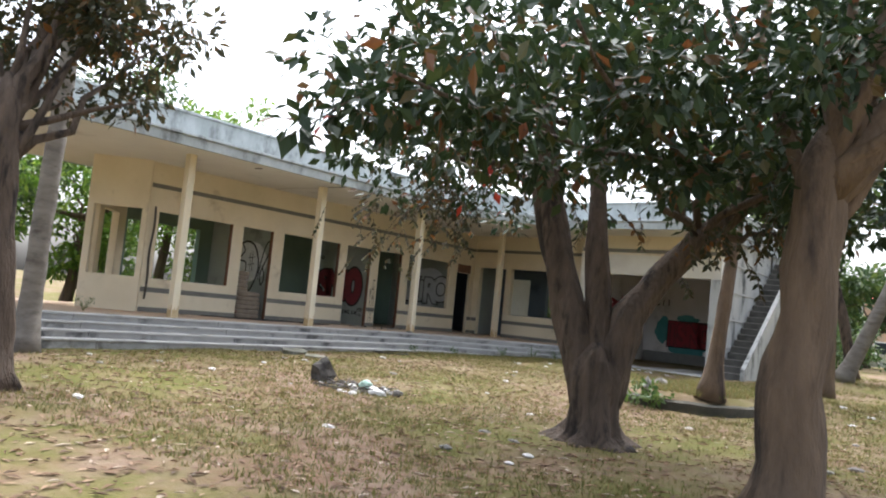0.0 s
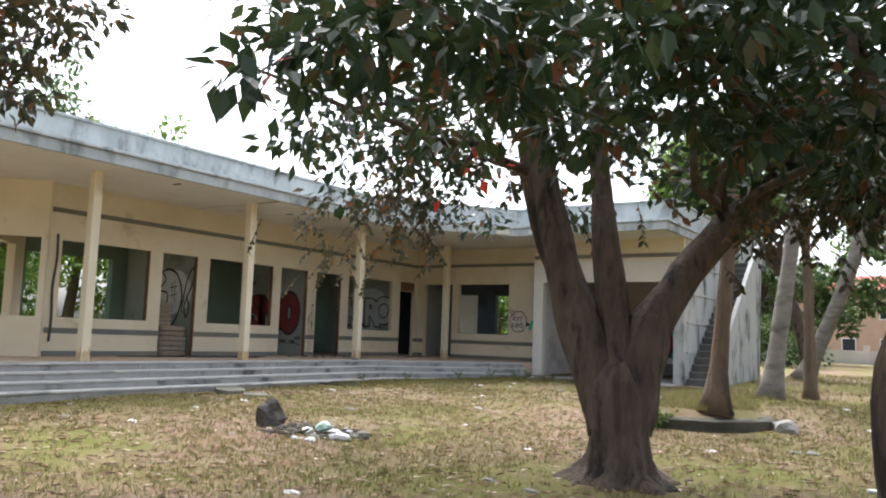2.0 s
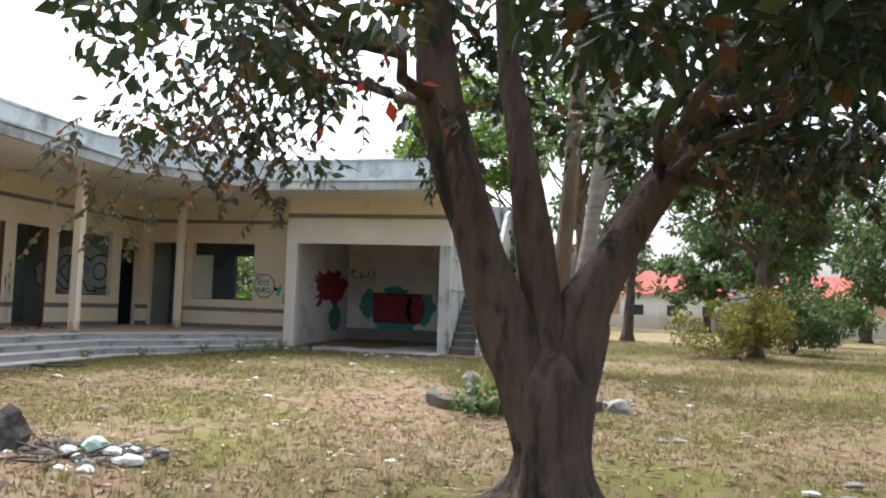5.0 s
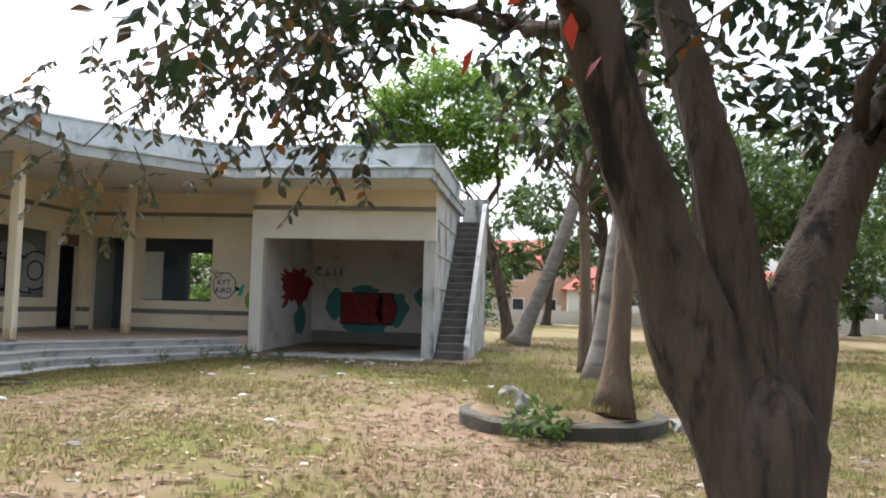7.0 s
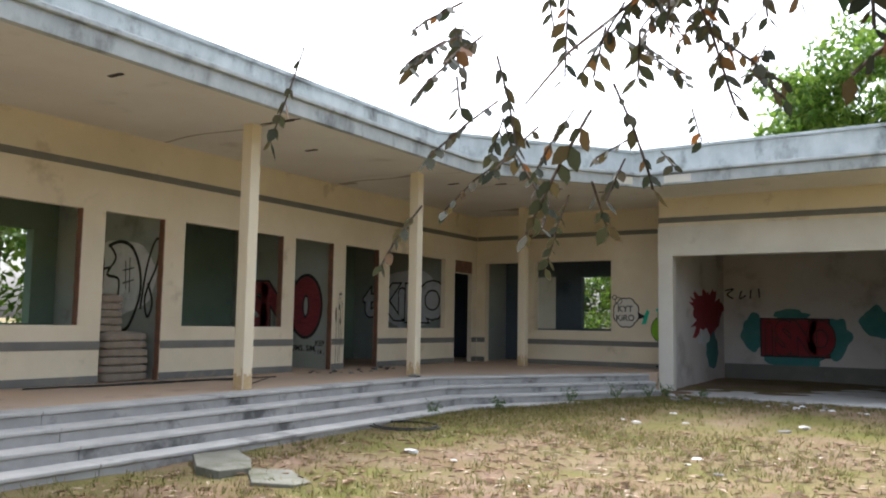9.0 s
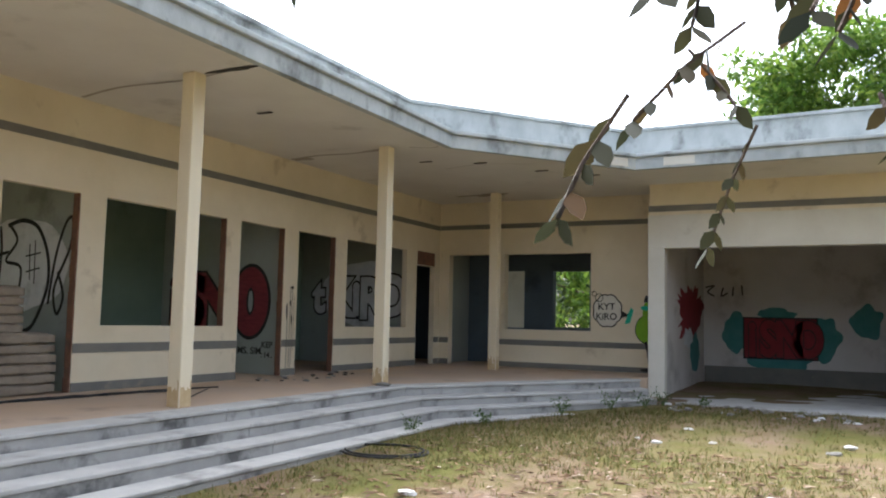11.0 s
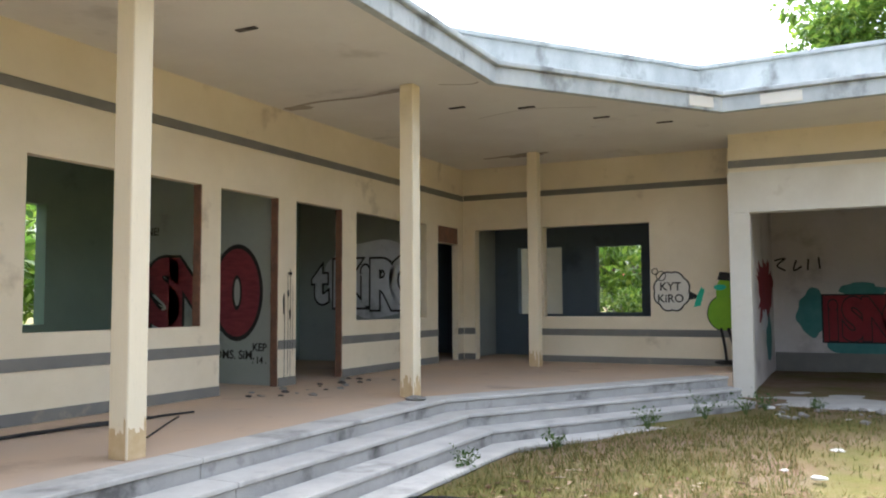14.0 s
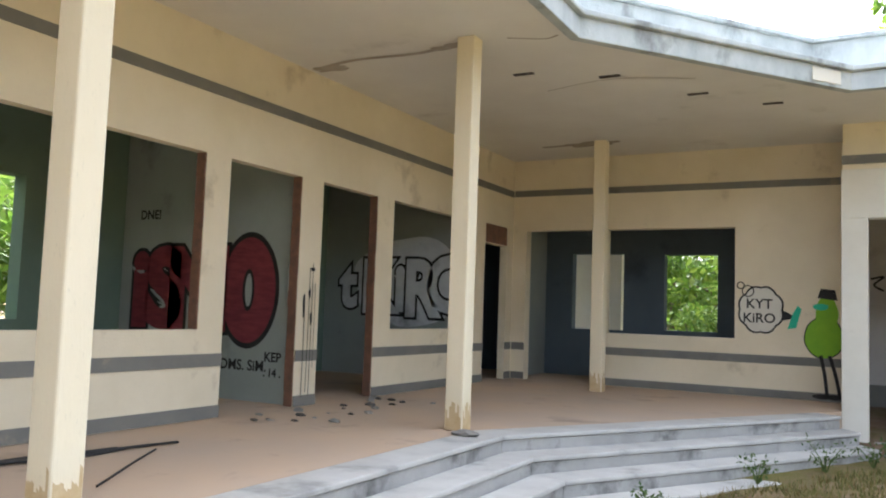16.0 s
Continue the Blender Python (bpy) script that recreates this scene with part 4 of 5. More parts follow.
for a, b in (((-4.4, 6.0, 3.6), (-6.6, 7.0, 3.4)), ((-5.2, 6.0, 3.9), (-7.0, 6.7, 2.8)), ((-4.4, 6.0, 3.6), (-5.0, 6.0, 2.7))):
    twigs.tube(wander(a, b, 6, 0.12, a[0]), [0.016, 0.014, 0.012, 0.010, 0.008, 0.007, 0.005], 6)
part("hanging_leaves", brown, LEAF_BROWN, tree, "browning leaves on drooping twigs")
tagged(part("twig", twigs, BARK, tree), kind="stuff")
red = Shape()
leaves(red, [(-2.7, 1.2, 2.9, 0.2), (-0.1, 0.9, 2.75, 0.2), (-3.4, 4.4, 3.0, 0.5)], 9, 0.15, (1, 1, 1), 1.0, 0.5, rng)
part("red_leaves", red, LEAF_RED, tree, "single leaves turned red")


def big_tree(name, at, label, top, lean, radius, mat, clump_list, leafmat, n, size, fork=None, seed=3, flare=1.5):
    """A trunk with limbs to its clumps, and a crown of many leaves."""
    base = Vector((at[0], at[1], ground_z(*at) - 0.04))
    ob = thing(name, base, label, "tree")
    m = 16
    pts = [base + Vector((lean[0] * (i / m) ** 1.3, lean[1] * (i / m) ** 1.3, top * i / m)) + Vector((noise.noise((seed, i * 0.3, 0)), noise.noise((0, seed, i * 0.3)), 0)) * radius * 0.22 for i in range(m + 1)]
    pts[0] = base
    rad = [radius * (1 + (flare - 1) * math.exp(-i * top / m / 0.22)) * (1 - 0.35 * i / m) for i in range(m + 1)]
    rad[-1] *= 0.3
    rad[-2] *= 0.75
    part("trunk", Shape().tube(pts, rad, 24, 0.05, 6, seed, 0.2), mat, ob, smooth=True)
    r = np.random.default_rng(seed)
    picks = clump_list[:: max(1, len(clump_list) // 9)]
    for j, c in enumerate(picks):
        root = pts[m - 2 - (j % 4)]
        path = wander(root, c[:3], 6, 0.14, seed + j)
        r0 = radius * (0.6 if j < 2 else 0.28)
        part("limb", Shape().tube(path, [r0 * (1 - 0.13 * k) for k in range(7)], 9, 0, 5, j, 0.15), mat, ob, smooth=True)
    part("crown", leaves(Shape(), clump_list, n, size, (1, 1, 0.75), 0.4, 0.46, r), leafmat, ob)
    return ob


def crown_clumps(centre, radii, n, lo, hi, seed):
    r = np.random.default_rng(seed)
    out = []
    for _ in range(n):
        d = r.normal(size=3)
        d /= np.linalg.norm(d)
        k = (0.35 + 0.65 * r.random())
        out.append((centre[0] + d[0] * radii[0] * k, centre[1] + d[1] * radii[1] * k, centre[2] + d[2] * radii[2] * k, lo + (hi - lo) * r.random()))
    return out


big_tree("broad_tree", (0.17, 3.9), "thick brown trunk with smooth flaking bark, leafy above", 3.3, (0.12, 0.12), 0.275, BARK_PALE, crown_clumps((0.6, 5.0, 5.5), (1.9, 2.0, 1.3), 24, 0.3, 0.5, 2), LEAF, 2300, 0.16, seed=5, flare=1.25)
big_tree("shade_tree", (-7.32, 0.80), "dark trunked tree with a low hanging crown", 3.6, (-0.45, -0.05), 0.22, BARK, crown_clumps((-8.3, 1.7, 4.7), (1.7, 1.3, 1.25), 34, 0.35, 0.6, 4), LEAF_BROWN, 4200, 0.15, seed=8, flare=1.6)


# ---- palms and thin trees by the lawn ----
def palm(at, label, height, lean, radius, mat=None, bow=0.0, fronds=True, z=None, flare=1.7):
    base = Vector((at[0], at[1], (ground_z(*at) if z is None else z) - 0.04))
    ob = thing("palm", base, label, "palm tree", "palms by the lawn")
    m = 26
    pts, rad = [], []
    for i in range(m + 1):
        t = i / m
        pts.append(base + Vector((lean[0] * (t + bow * math.sin(math.pi * t)), lean[1] * t, height * t)))
        rad.append(radius * (1 + (flare - 1) * math.exp(-height * t / 0.35)) * (1 - 0.25 * t) * (1.03 if i % 2 else 0.985))
    part("trunk", Shape().tube(pts, rad, 16, 0.0, 5, at[0], 0.12), mat or PALM_BARK, ob, smooth=True)
    if fronds:
        for k in range(13):
            w = 2 * math.pi * k / 13 + at[0]
            d = Vector((math.cos(w), math.sin(w), 0))
            rib, s = [], Shape()
            up = 0.9 - 0.25 * (k % 3)
            for i in range(11):
                t = i / 10
                rib.append(pts[-1] + d * 2.3 * t + Vector((0, 0, up * t * 1.6 - 2.2 * t * t)))
            s.tube(rib, [0.02 * (1 - 0.08 * i) for i in range(11)], 5)
            side = d.cross(Vector((0, 0, 1)))
            for i in range(1, 30):
                t = i / 30
                p = pts[-1] + d * 2.3 * t + Vector((0, 0, up * t * 1.6 - 2.2 * t * t))
                for sg in (-1, 1):
                    L = 0.55 * math.sin(math.pi * (0.15 + 0.8 * t))
                    tip = p + side * sg * L * 0.8 + d * L * 0.35 + Vector((0, 0, -L * 0.5))
                    s.add([p - d * 0.015, p + d * 0.02, tip], [(0, 1, 2)])
            part("frond", s, LEAF_FAR, ob)
    return ob


palm((-2.68, 10.15), "slim palm trunk with a dark foot in the round planter", 8.0, (0.45, 0.3), 0.115, bow=0.1, z=0.54, flare=2.4, mat=BARK_PALE)
palm((-2.62, 13.7), "pale grey palm leaning over the lawn", 8.0, (0.95, 0.3), 0.15, bow=0.05, flare=1.9)
palm((-4.2, 27.2), "grey palm with a strongly bent trunk", 8.0, (2.6, 0.2), 0.24, bow=0.10, flare=1.9)
palm((-11.2, 3.0), "pale palm trunk behind a shade tree", 7.0, (-0.1, 0.2), 0.17)


def thin_tree(at, label, height, lean, radius, centre, radii, n, leafmat, count, size, seed, mat=None):
    return big_tree("tree", at, label, height, lean, radius, mat or BARK, crown_clumps(centre, radii, n, 0.45, 0.85, seed), leafmat, count, size, seed=seed)


thin_tree((-2.55, 17.8), "slender brown trunk with sparse high foliage", 4.6, (-0.1, 0.2), 0.13, (-2.4, 17.0, 6.2), (2.3, 2.0, 1.9), 22, LEAF_FAR, 2600, 0.20, 21, BARK_PALE)
thin_tree((-4.6, 31.0), "bright green tree behind the stairs", 5.0, (-1.2, 0.0), 0.22, (-7.3, 29.6, 8.5), (3.8, 2.6, 2.8), 60, LEAF_LIME, 13000, 0.24, 22)
thin_tree((2.4, 25.5), "leafy tree at the edge of the lawn", 3.6, (0.3, 0.2), 0.2, (2.6, 25.8, 6.0), (3.2, 2.6, 2.4), 40, LEAF_FAR, 5200, 0.24, 23)
thin_tree((11.5, 34.0), "thick leaning pale trunk with wide crown", 3.6, (1.6, 0.0), 0.45, (12.5, 34.5, 6.2), (5.0, 4.0, 2.6), 44, LEAF_FAR, 5200, 0.30, 24, BARK_PALE)
thin_tree((-1.2, 34.0), "tall leafy tree behind the lawn", 5.0, (0.3, 0.2), 0.22, (-1.0, 34.2, 8.0), (3.6, 2.8, 3.2), 44, LEAF_FAR, 6000, 0.28, 26)
thin_tree((4.5, 36.0), "tall leafy tree behind the lawn", 4.5, (0.3, 0.2), 0.22, (4.6, 36.2, 7.0), (4.0, 3.0, 3.4), 44, LEAF_FAR, 6000, 0.30, 27)
thin_tree((9.0, 28.0), "dense green tree beyond the lawn", 3.4, (0.3, 0.2), 0.22, (9.2, 28.2, 5.2), (3.4, 3.0, 2.8), 44, LEAF_FAR, 6000, 0.26, 28)
thin_tree((6.0, 20.0), "shady tree beyond the lawn", 3.6, (0.4, 0.2), 0.25, (6.6, 20.2, 5.6), (3.0, 2.6, 2.2), 36, LEAF, 4600, 0.22, 25)

# trees seen over the roof and through the windows
random.seed(3)
FAR = [(-21.5, 9.0, 6.0, 2.6), (-22.5, 12.5, 7.4, 2.6), (-21.0, 15.0, 4.6, 2.4), (-23.0, 5.5, 9.0, 3.2), (-22.0, 1.0, 9.0, 3.0), (-25.5, 12.0, 12.0, 3.6), (-25.5, 16.5, 9.6, 3.0), (-13.0, 27.5, 4.6, 2.6), (-16.5, 28.5, 4.6, 2.8), (-10.0, 30.0, 5.4, 2.6), (-20.0, -3.0, 6.4, 3.4), (-26.0, -1.0, 7.0, 3.6)]
for i, (x, y, h, r) in enumerate(FAR):
    thin_tree((x, y), "green tree growing close behind the building", h * 0.55, (0.4, 0.2), 0.18, (x, y, h * 0.62), (r, r, h * 0.40), 40, LEAF_LIME if i in (0, 1, 2, 6, 7) else LEAF_FAR, 4200, 0.24, 40 + i, BARK_PALE)
RING = [(-34, -20), (-40, -4), (-42, 14), (-38, 30), (-30, 44), (-20, 52), (-14, 64), (-11, 52), (2, 84), (8, 58), (13, 52), (18, 60), (24, 50), (30, 42), (36, 30), (40, 16), (38, 0), (30, -18), (12, -32), (-8, -34), (-22, -30), (21, 40), (27, 62), (-4, 92), (-16, 90), (-9, 57), (-3, 60), (5, 62), (11, 64), (-15, 56)]
for i, (x, y) in enumerate(RING):
    h = 8 + 4 * random.random()
    thin_tree((x, y), "distant broad green tree", h * 0.4, (0.5, 0.2), 0.3, (x, y, h * 0.55), (4.6, 4.6, h * 0.42), 40, LEAF_FAR, 3000, 0.5, 70 + i)


def bush(at, r, leafmat, label, n=2600, size=0.14, seed=1):
    z = ground_z(*at)
    ob = thing("bush", (*at, z), label, "bush")
    st = Shape()
    for k in range(7):
        w = k * 0.9
        st.tube(wander((at[0], at[1], z), (at[0] + r * 0.5 * math.cos(w), at[1] + r * 0.5 * math.sin(w), z + r * 0.9), 4, 0.1, k), [0.03, 0.025, 0.02, 0.015, 0.01], 5)
    part("stems", st, BARK, ob)
    cl = [c for c in crown_clumps((at[0], at[1], z + r * 0.6), (r, r, r * 0.6), 26, r * 0.2, r * 0.38, seed) if c[2] > z + 0.1]
    part("foliage", leaves(Shape(), cl, n, size, (1, 1, 0.8), 0.1, 0.5, np.random.default_rng(seed)), leafmat, ob)


LEAF_YELLOW = leaf_material("yellow_green_leaf", [(0.0, (0.12, 0.13, 0.02)), (1.0, (0.30, 0.26, 0.05))], 0.4)
bush((1.6, 24.0), 1.6, LEAF_YELLOW, "yellow-green bush at the lawn's edge", 3600, 0.15, 2)
bush((4.2, 29.0), 1.8, LEAF_FAR, "green bush at the lawn's edge", 3000, 0.18, 3)
bush((8.0, 40.0), 2.2, LEAF_FAR, "green bush at the lawn's edge", 3000, 0.2, 4)
bush((-7.6, 44.0), 2.4, LEAF_FAR, "green bush before the far houses", 3000, 0.22, 5)
bush((-19.9, 10.0), 1.2, LEAF_LIME, "lime green bush outside the rear windows", 3000, 0.12, 6)
bush((-20.2, 13.4), 1.3, LEAF_LIME, "lime green bush outside the rear windows", 3000, 0.12, 7)
bush((-13.2, 25.6), 1.4, LEAF_LIME, "lime green bush outside the rear windows", 3000, 0.12, 8)
bush((-17.5, 4.0), 1.0, LEAF_LIME, "low bush beside the end bay", 2200, 0.12, 9)


# ---- far houses ----
def house(x, y, w, d, h, wall, label):
    z = ground_z(x, y) - 0.1
    ob = thing("house", (x, y, z), label, "house")
    part("wall", Shape().box(x - w / 2, y, z, x + w / 2, y + d, z + h), wall, ob)
    e = 0.6
    s = Shape()
    s.add([(x - w / 2 - e, y - e, z + h), (x + w / 2 + e, y - e, z + h), (x + w / 2 + e, y + d + e, z + h), (x - w / 2 - e, y + d + e, z + h), (x - w / 4, y + d / 2, z + h + 2.2), (x + w / 4, y + d / 2, z + h + 2.2)], [(3, 2, 1, 0), (0, 1, 5, 4), (1, 2, 5), (2, 3, 4, 5), (3, 0, 4)])
    part("roof", s, ROOF_RED, ob, "red tiled roof")
    for k in range(int(w // 3)):
        wx = x - w / 2 + 1.5 + k * 3
        for lv in range(int(h // 2.8)):
            wo = part("window", Shape().box(wx - 0.6, y - 0.04, z + 1.0 + 2.8 * lv, wx + 0.6, y + 0.02, z + 2.2 + 2.8 * lv), HOUSE_WHITE, ob)
            part("pane", Shape().box(wx - 0.5, y - 0.055, z + 1.1 + 2.8 * lv, wx + 0.5, y - 0.042, z + 2.1 + 2.8 * lv), DARK_GLASS, wo)


house(-6.5, 78, 13, 9, 5.8, ORANGE, "two-storey orange house with red roof")
house(3.5, 74, 9, 8, 3.1, HOUSE_WHITE, "white single-storey house with red roof")
house(17, 76, 10, 8, 3.2, ORANGE, "orange house with red roof")
house(-22, 76, 10, 8, 3.2, HOUSE_WHITE, "white house with red roof")
fence = thing("garden_wall", (0, 66, 0.3), "white garden wall with piers before the houses", "wall")
for k in range(14):
    part("wall_panel", Shape().box(-22 + 4 * k + 0.2, 66, 0.2, -18 + 4 * k - 0.2, 66.2, 1.5), HOUSE_WHITE, fence)
    part("pier", Shape().box(-22 + 4 * k - 0.2, 65.9, 0.2, -22 + 4 * k + 0.2, 66.3, 1.9), HOUSE_WHITE, fence)

# ---- round planter ----
PC = Vector((-3.22, 10.75))
planter = thing("planter", (PC.x, PC.y, 0.2), "low round mossy concrete planter of earth and dry grass", "planter")
s = Shape()
n = 56
for k in range(n):
    a = 2 * math.pi * k / n
    for r, z in ((1.21, -0.1), (1.22 + 0.012 * 0.6 * math.sin(5 * a) + 0.03 * noise.noise((3 * math.cos(a), 3 * math.sin(a), 0)), 0.425 + 0.03 * noise.noise((4 * math.cos(a), 4 * math.sin(a), 2))), (1.19, 0.445 + 0.008 * math.sin(7 * a)), (1.08, 0.455 + 0.01 * math.sin(9 * a)), (1.07, 0.2)):
        s.v.append((PC.x + r * math.cos(a), PC.y + r * math.sin(a), z))
s.f = [(5 * k + j, 5 * ((k + 1) % n) + j, 5 * ((k + 1) % n) + j + 1, 5 * k + j + 1) for k in range(n) for j in range(4)]
part("rim", s, PLANTER, planter, "dark mossy concrete rim")
s = Shape()
s.v = [(PC.x, PC.y, 0.58)]
for j, (r, z) in enumerate(((0.45, 0.57), (0.85, 0.52), (1.08, 0.46))):
    s.v += [(PC.x + r * math.cos(2 * math.pi * k / 32), PC.y + r * math.sin(2 * math.pi * k / 32), z + 0.03 * noise.noise((k * 0.8, j, 0))) for k in range(32)]
s.f = [(0, 1 + k, 1 + (k + 1) % 32) for k in range(32)] + [(1 + 32 * j + k, 33 + 32 * j + k, 33 + 32 * j + (k + 1) % 32, 1 + 32 * j + (k + 1) % 32) for j in range(2) for k in range(32)]
part("earth", s, GROUND, planter, "earth with dry grass", smooth=True)


def rock(name, at, size, mat, label, category, seed, group=""):
    bm = bmesh.new()
    bmesh.ops.create_icosphere(bm, subdivisions=2, radius=1)
    for v in bm.verts:
        k = 1 + 0.5 * noise.noise(v.co * 1.4 + Vector((seed, 0, 0)))
        v.co = Vector((v.co.x * size[0], v.co.y * size[1], v.co.z * size[2])) * k + Vector(at)
    me = bpy.data.meshes.new(name)
    bm.to_mesh(me)
    bm.free()
    ob = new(name, me)
    me.materials.append(mat)
    return tagged(ob, label, category, group)


rock("rock", (-3.68, 9.95, 0.60), (0.09, 0.08, 0.14), ROCK, "grey broken stone on the planter", "rock", 1.0)
rock("rock", (-3.85, 10.9, 0.62), (0.13, 0.1, 0.11), ROCK, "grey broken stone on the planter", "rock", 2.0)
rock("rock", (-1.8, 10.6, 0.34), (0.2, 0.15, 0.12), ROCK, "grey broken stone beside the planter", "rock", 3.0)


def weed(at, r, n, size, seed, label="green weed growing from the ground"):
    z = ground_z(*at[:2]) if len(at) < 3 else at[2]
    ob = thing("weed", (at[0], at[1], z), label, "plant")
    rg = np.random.default_rng(seed)
    st, lf = Shape(), Shape()
    cl = []
    for k in range(6):
        w = 1.05 * k + seed
        e = (at[0] + r * math.cos(w) * 0.7, at[1] + r * math.sin(w) * 0.7, z + r * (0.7 + 0.6 * rg.random()))
        st.tube([(at[0], at[1], z - 0.02), ((at[0] * 2 + e[0]) / 3, (at[1] * 2 + e[1]) / 3, z + (e[2] - z) * 0.5), e], [0.006, 0.005, 0.003], 4)
        cl.append((*e, r * 0.4))
        cl.append(((at[0] + e[0]) / 2, (at[1] + e[1]) / 2, z + (e[2] - z) * 0.6, r * 0.3))
    part("stems", st, WEED, ob)
    part("leaves", leaves(lf, cl, n, size, (1, 1, 1), 0.0, 0.5, rg), WEED, ob)


weed((-3.35, 9.38), 0.28, 60, 0.13, 1, "broad leaved weed against the planter")
weed((-3.65, 9.45), 0.30, 70, 0.10, 2, "broad leaved weed against the planter")
for i, (x, y, r) in enumerate([(-11.9, 13.6, 0.2), (-10.4, 17.3, 0.3), (-10.0, 17.9, 0.28), (-9.8, 18.3, 0.2), (-10.9, 16.4, 0.22), (-11.5, 14.9, 0.16), (-9.2, 18.6, 0.16), (-13.9, 5.4, 0.3)]):
    weed((x, y) if i < 7 else (x, y, 0.8), r * 0.75, 110, 0.04, 10 + i)

# ---- sacks in the first doorway ----
def sack(at, size, turn, seed):
    bm = bmesh.new()
    bmesh.ops.create_cube(bm, size=2)
    bmesh.ops.subdivide_edges(bm, edges=bm.edges[:], cuts=5, use_grid_fill=True)
    m = Matrix.Translation(at) @ Matrix.Rotation(turn, 4, "Z")
    for v in bm.verts:
        x, y, z = v.co
        k = (abs(x) ** 4 + abs(y) ** 4) ** 0.25
        edge = max(0.0, 1 - 0.75 * max(abs(x), abs(y)) ** 4)
        q = Vector((x * size[0] * (1 - 0.10 * y * y), y * size[1] * (1 - 0.10 * x * x), z * size[2] * (0.35 + 0.65 * edge)))
        q += Vector((0, 0, 1)) * 0.018 * noise.noise((x * 2 + seed, y * 2, z))
        v.co = m @ q
    me = bpy.data.meshes.new("cement_sack")
    bm.to_mesh(me)
    bm.free()
    me.polygons.foreach_set("use_smooth", [True] * len(me.polygons))
    ob = new("cement_sack", me)
    me.materials.append(SACK)
    tagged(ob, "hardened pale cement sack stacked in a doorway", "sack", "stack of cement sacks")


random.seed(8)
for k in range(6):
    sack((-15.62 + 0.03 * random.random(), 10.72 + 0.04 * random.random(), 0.865 + 0.115 * k), (0.31, 0.40 + 0.03 * random.random(), 0.078), 0.25 * random.random() - 0.1, k)
for k in range(5):
    sack((-15.68, 10.50 + 0.04 * random.random(), 1.555 + 0.105 * k), (0.28, 0.24 - 0.01 * k, 0.074), 0.25 * random.random() - 0.1, 10 + k)

# ---- rubbish and loose things ----
HEAP = Vector((-6.2, 5.5))
rg = np.random.default_rng(4)
rock("charred_lump", (HEAP.x - 0.78, HEAP.y + 0.05, ground_z(*HEAP) + 0.14), (0.17, 0.2, 0.22), ASH, "blackened lump of burnt rubbish in a heap", "rubbish", 7.0, "rubbish heap")
for k in range(60):
    a, r = rg.random() * 6.28, 0.66 * rg.random() ** 0.6
    x, y = HEAP.x + r * math.cos(a) * 1.05, HEAP.y + r * math.sin(a) * 0.8
    sz = 0.02 + 0.04 * rg.random()
    rock("rubbish_piece", (x, y, ground_z(x, y) + sz * 0.5), (sz * 1.5, sz, sz * 0.8), [LITTER, ROCK, ASH, LITTER, ASH, ASH][k % 6], "crumpled pale and grey rubbish in a heap", "rubbish", k * 1.7, "rubbish heap")
BAG = material("pale_green_plastic", (0.50, 0.66, 0.56), (0.42, 0.58, 0.48), 8.0, 0.4, 0.4, 60)
rock("plastic_bag", (HEAP.x - 0.05, HEAP.y + 0.22, ground_z(*HEAP) + 0.07), (0.11, 0.08, 0.08), BAG, "crumpled pale green plastic bag on the heap", "rubbish", 4.4, "rubbish heap")
rock("plastic_bag", (HEAP.x + 0.5, HEAP.y - 0.1, ground_z(*HEAP) + 0.04), (0.12, 0.08, 0.05), LITTER, "crumpled white plastic bag on the heap", "rubbish", 9.1, "rubbish heap")
for k in range(16):
    a = 2.4 * k
    x, y = HEAP.x - 0.1 + 0.6 * math.cos(a) * rg.random(), HEAP.y + 0.5 * math.sin(a) * rg.random()
    z = ground_z(x, y)
    st = solid("charred_stick", Shape().tube([(x - 0.22 * math.cos(a), y - 0.22 * math.sin(a), z + 0.02), (x, y, z + 0.06), (x + 0.2 * math.cos(a), y + 0.2 * math.sin(a), z + 0.05 + 0.08 * rg.random())], [0.012, 0.011, 0.007], 5), ASH, smooth=True)
    tagged(st, "thin charred stick in a rubbish heap", "stick", "rubbish heap")
for k in range(70):
    x, y = -11.3 + 11.5 * rg.random(), -1 + 17 * rg.random()
    if (Vector((x, y)) - PC).length < 1.4:
        continue
    sz = 0.02 + 0.035 * rg.random()
    rock("litter", (x, y, ground_z(x, y) + sz * 0.3), (sz * 1.7, sz, sz * 0.5), LITTER if k % 3 else ROCK, "small scrap of pale litter on the grass", "litter", k * 2.3, "scattered litter")
SLAB = material("weathered_slab_concrete", (0.21, 0.20, 0.165), (0.14, 0.135, 0.105), 3.0, 0.95, 0.7, 40, (0.09, 0.095, 0.05), 2.5, 0.5, 0.65)
for pts, top in (([(-11.76, 8.9), (-11.2, 8.45), (-10.85, 8.4), (-10.75, 8.7), (-11.1, 9.05), (-11.6, 9.35)], 0.37), ([(-10.85, 8.75), (-10.35, 8.3), (-9.98, 8.42), (-9.95, 8.62), (-10.5, 8.95)], 0.345)):
    ob = solid("broken_slab", Shape().prism(pts, 0.1, top), SLAB, bevel=0.012)
    tagged(ob, "broken flat concrete slab lying on the grass", "slab", "broken slabs")
s = Shape()
for rr, zz in ((0.42, 0.352), (0.38, 0.366)):
    s.tube([(-11.45 + rr * 1.15 * math.cos(k * 0.21), 12.2 + rr * math.sin(k * 0.21), zz) for k in range(31)], [0.012] * 31, 6)
tagged(solid("rubber_hose", s, RUBBER, smooth=True), "coil of black hose in the grass", "hose")
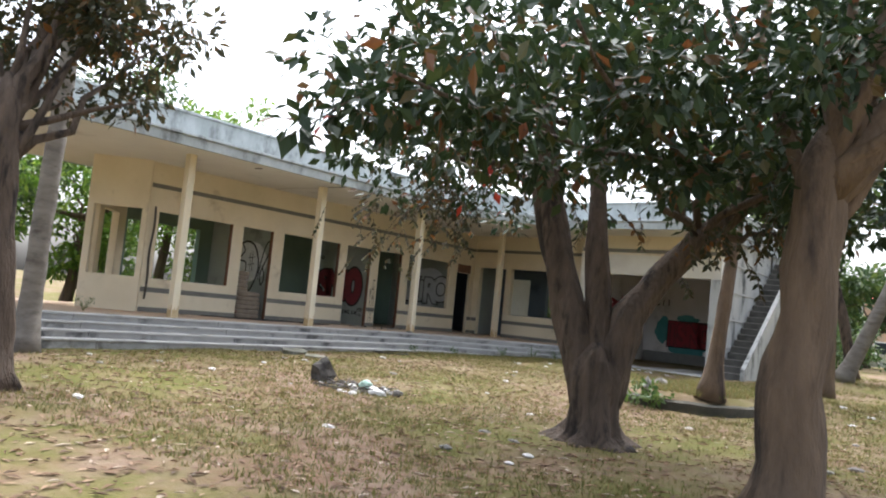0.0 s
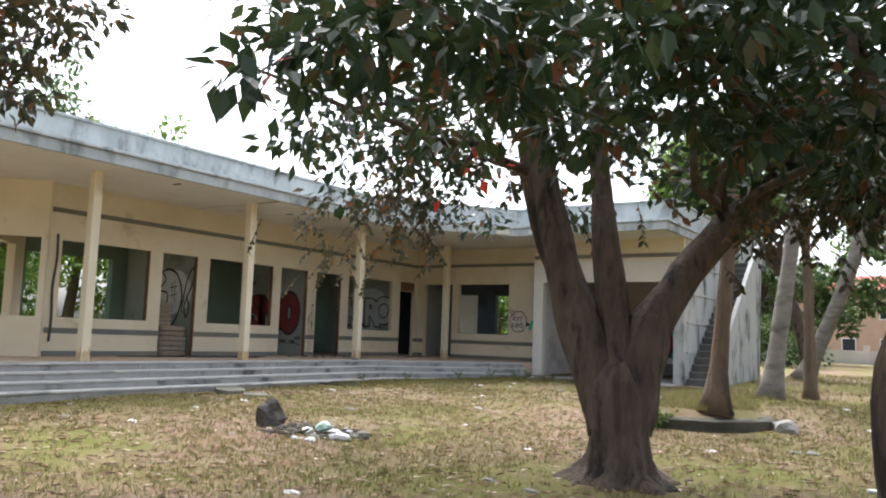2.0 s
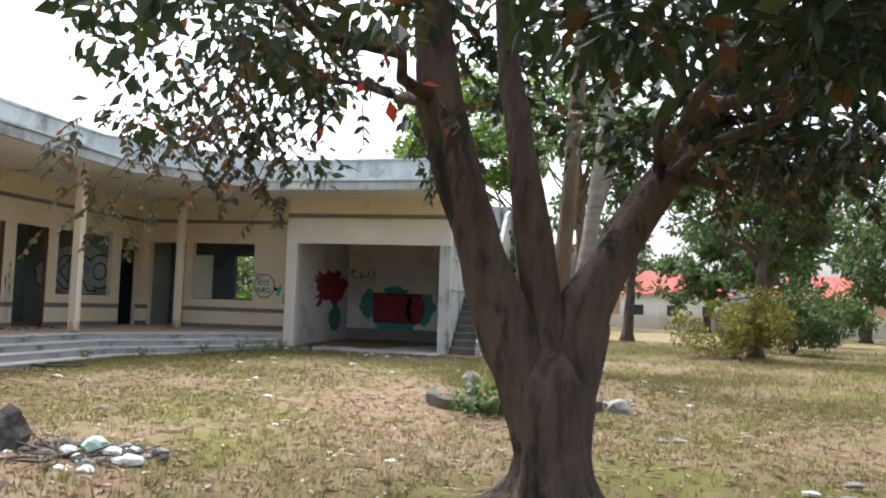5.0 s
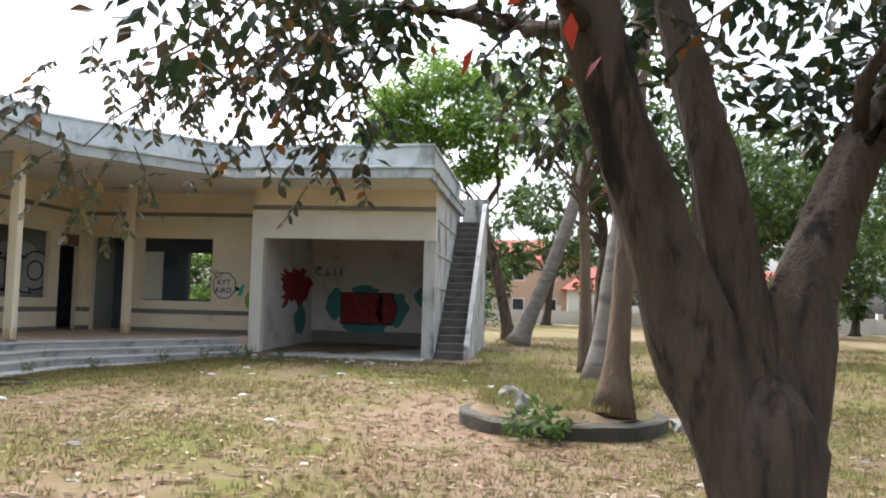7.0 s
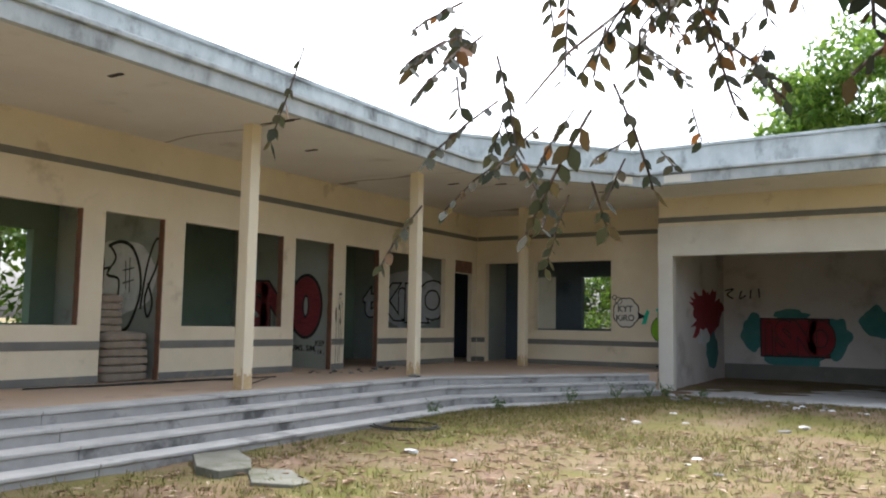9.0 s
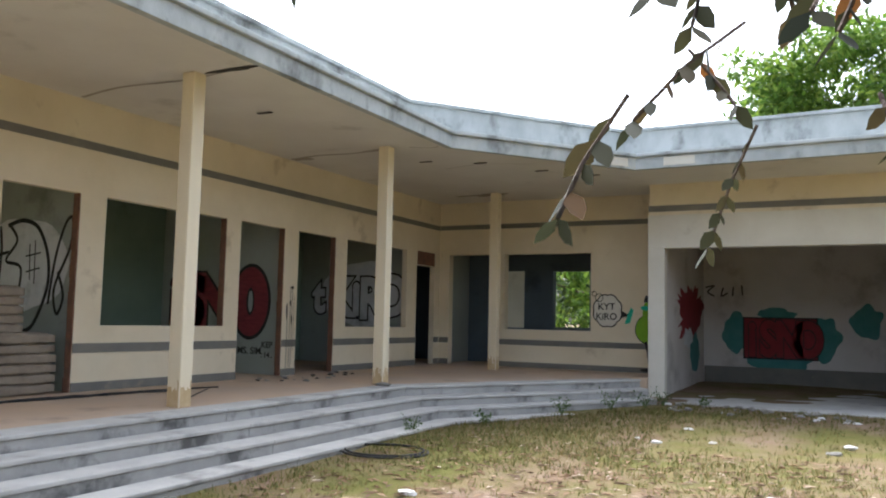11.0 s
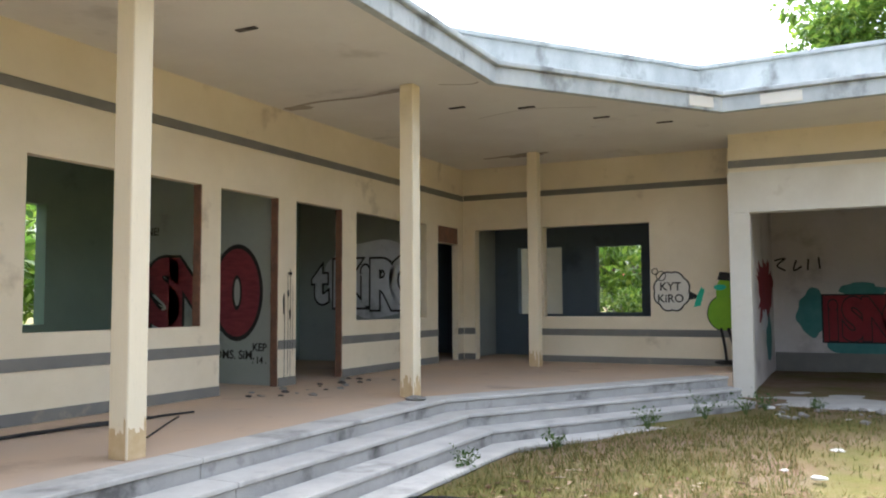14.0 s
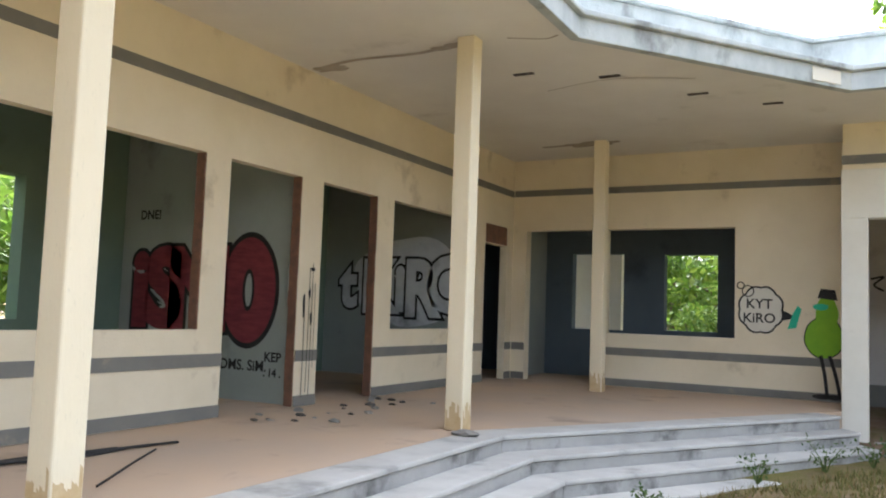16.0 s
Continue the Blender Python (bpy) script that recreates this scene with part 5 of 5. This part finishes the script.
rods = thing("cable_bundle", (-14.6, 11.4, 0.8), "black cables lying along the porch wall", "cable")
for k in range(5):
    a = (-14.95 + 0.03 * k, 9.0 + 0.2 * k, 0.818)
    b = (-14.45 - 0.06 * k, 12.9 - 0.22 * k, 0.818)
    part("cable", Shape().tube(wander(a, b, 10, 0.02, k * 2.0), [0.010] * 11, 6), RUBBER, rods, smooth=True)
part("cable", Shape().tube([(-14.35, 12.6, 0.815), (-14.1, 12.2, 0.815), (-13.7, 11.6, 0.815)], [0.008] * 3, 6), RUBBER, rods)
for k in range(26):
    x, y = -15.2 + 0.9 * rg.random(), 14.2 + 2.6 * rg.random()
    sz = 0.012 + 0.03 * rg.random()
    rock("plaster_crumb", (x, y, 0.80 + sz * 0.3), (sz * 1.6, sz, sz * 0.6), ASH if k % 2 else ROCK, "crumb of broken plaster on the porch", "rubble", k * 3.1, "plaster crumbs")
for k in range(46):
    x, y = -9.9 + 3.6 * rg.random(), 17.6 + 1.2 * rg.random()
    sz = 0.015 + 0.035 * rg.random()
    rock("rubble_stone", (x, y, ground_z(x, y) + sz * 0.4), (sz * 1.5, sz, sz * 0.7), ROCK if k % 4 else LITTER, "small broken stone before the garage", "rubble", k * 1.3, "rubble before the garage")
rock("brick_piece", (-13.0, 14.7, 0.825), (0.12, 0.07, 0.035), ROCK, "loose piece of concrete at a column foot", "rubble", 2.0)

# ---- grass and fallen leaves ----
def blades(name, count, area, h, seed, label, keep, lift=0.0):
    r = np.random.default_rng(seed)
    s = Shape()
    made = 0
    while made < count:
        x, y = area[0] + (area[1] - area[0]) * r.random(), area[2] + (area[3] - area[2]) * r.random()
        if not keep(x, y):
            continue
        if noise.noise((x * 0.33, y * 0.33, 7)) < -0.05 + 0.25 * r.random() - 0.1:
            if r.random() < 0.75:
                made += 0.2
                continue
        z = ground_z(x, y) + 0.05 * noise.noise((x * 0.5, y * 0.5, 0)) + 0.02 * noise.noise((x * 2.1, y * 2.1, 3)) - 0.005 + lift
        for _ in range(4):
            a, l, t = r.random() * 6.28, h * (0.5 + 0.9 * r.random()), 0.35 + 0.8 * r.random()
            ox, oy = r.normal() * 0.03, r.normal() * 0.03
            ca, sa = math.cos(a), math.sin(a)
            w = 0.004 + 0.003 * r.random()
            s.add([(x + ox - sa * w, y + oy + ca * w, z), (x + ox + sa * w, y + oy - ca * w, z), (x + ox + ca * l * t, y + oy + sa * l * t, z + l)], [(0, 1, 2)])
        made += 1
    ob = solid(name, s, GRASS)
    return tagged(ob, label, "grass", kind="stuff")


def free(x, y):
    if (Vector((x, y)) - PC).length < 1.25:
        return False
    if x < -11.75 and y < 15 or y > 18.8 and x < -5.1:
        return False
    if x < -9.6:
        p = Vector((x, y)) - Vector(QUOIN)
        return p.dot(OUT) > 0.97
    return True


blades("grass_near", 30000, (-12, 3, 0.5, 19), 0.055, 1, "short dry yellow-green grass", free)
blades("grass_far", 12000, (-5, 9, 12, 34), 0.10, 2, "short dry yellow-green grass", free)
blades("grass_edge", 1100, (-11.9, -9.2, 13, 18.8), 0.075, 3, "taller grass along the steps", free)


blades("planter_grass", 1500, (PC.x - 1.1, PC.x + 1.1, PC.y - 1.1, PC.y + 1.1), 0.09, 4, "dry straw-coloured grass in the planter", lambda x, y: (Vector((x, y)) - PC).length < 1.02, 0.27)


def fallen(count, area, seed):
    r = np.random.default_rng(seed)
    s = Shape()
    while count > 0:
        x, y = area[0] + (area[1] - area[0]) * r.random(), area[2] + (area[3] - area[2]) * r.random()
        if not free(x, y):
            continue
        count -= 1
        z = ground_z(x, y) + 0.05 * noise.noise((x * 0.5, y * 0.5, 0)) + 0.02 * noise.noise((x * 2.1, y * 2.1, 3)) + 0.008
        a, l = r.random() * 6.28, 0.035 + 0.05 * r.random()
        ca, sa = math.cos(a), math.sin(a)
        w, c = l * 0.3, 0.02 * r.random()
        s.add([(x - ca * l, y - sa * l, z), (x - sa * w, y + ca * w, z + c), (x + ca * l, y + sa * l, z + c * 0.5), (x + sa * w, y - ca * w, z + c)], [(0, 3, 2), (0, 2, 1)])
    return tagged(solid("fallen_leaves", s, DRY), "brown dry leaves scattered over the grass", "leaves", kind="stuff")


fallen(15000, (-11.5, 3, -2.5, 14), 6)
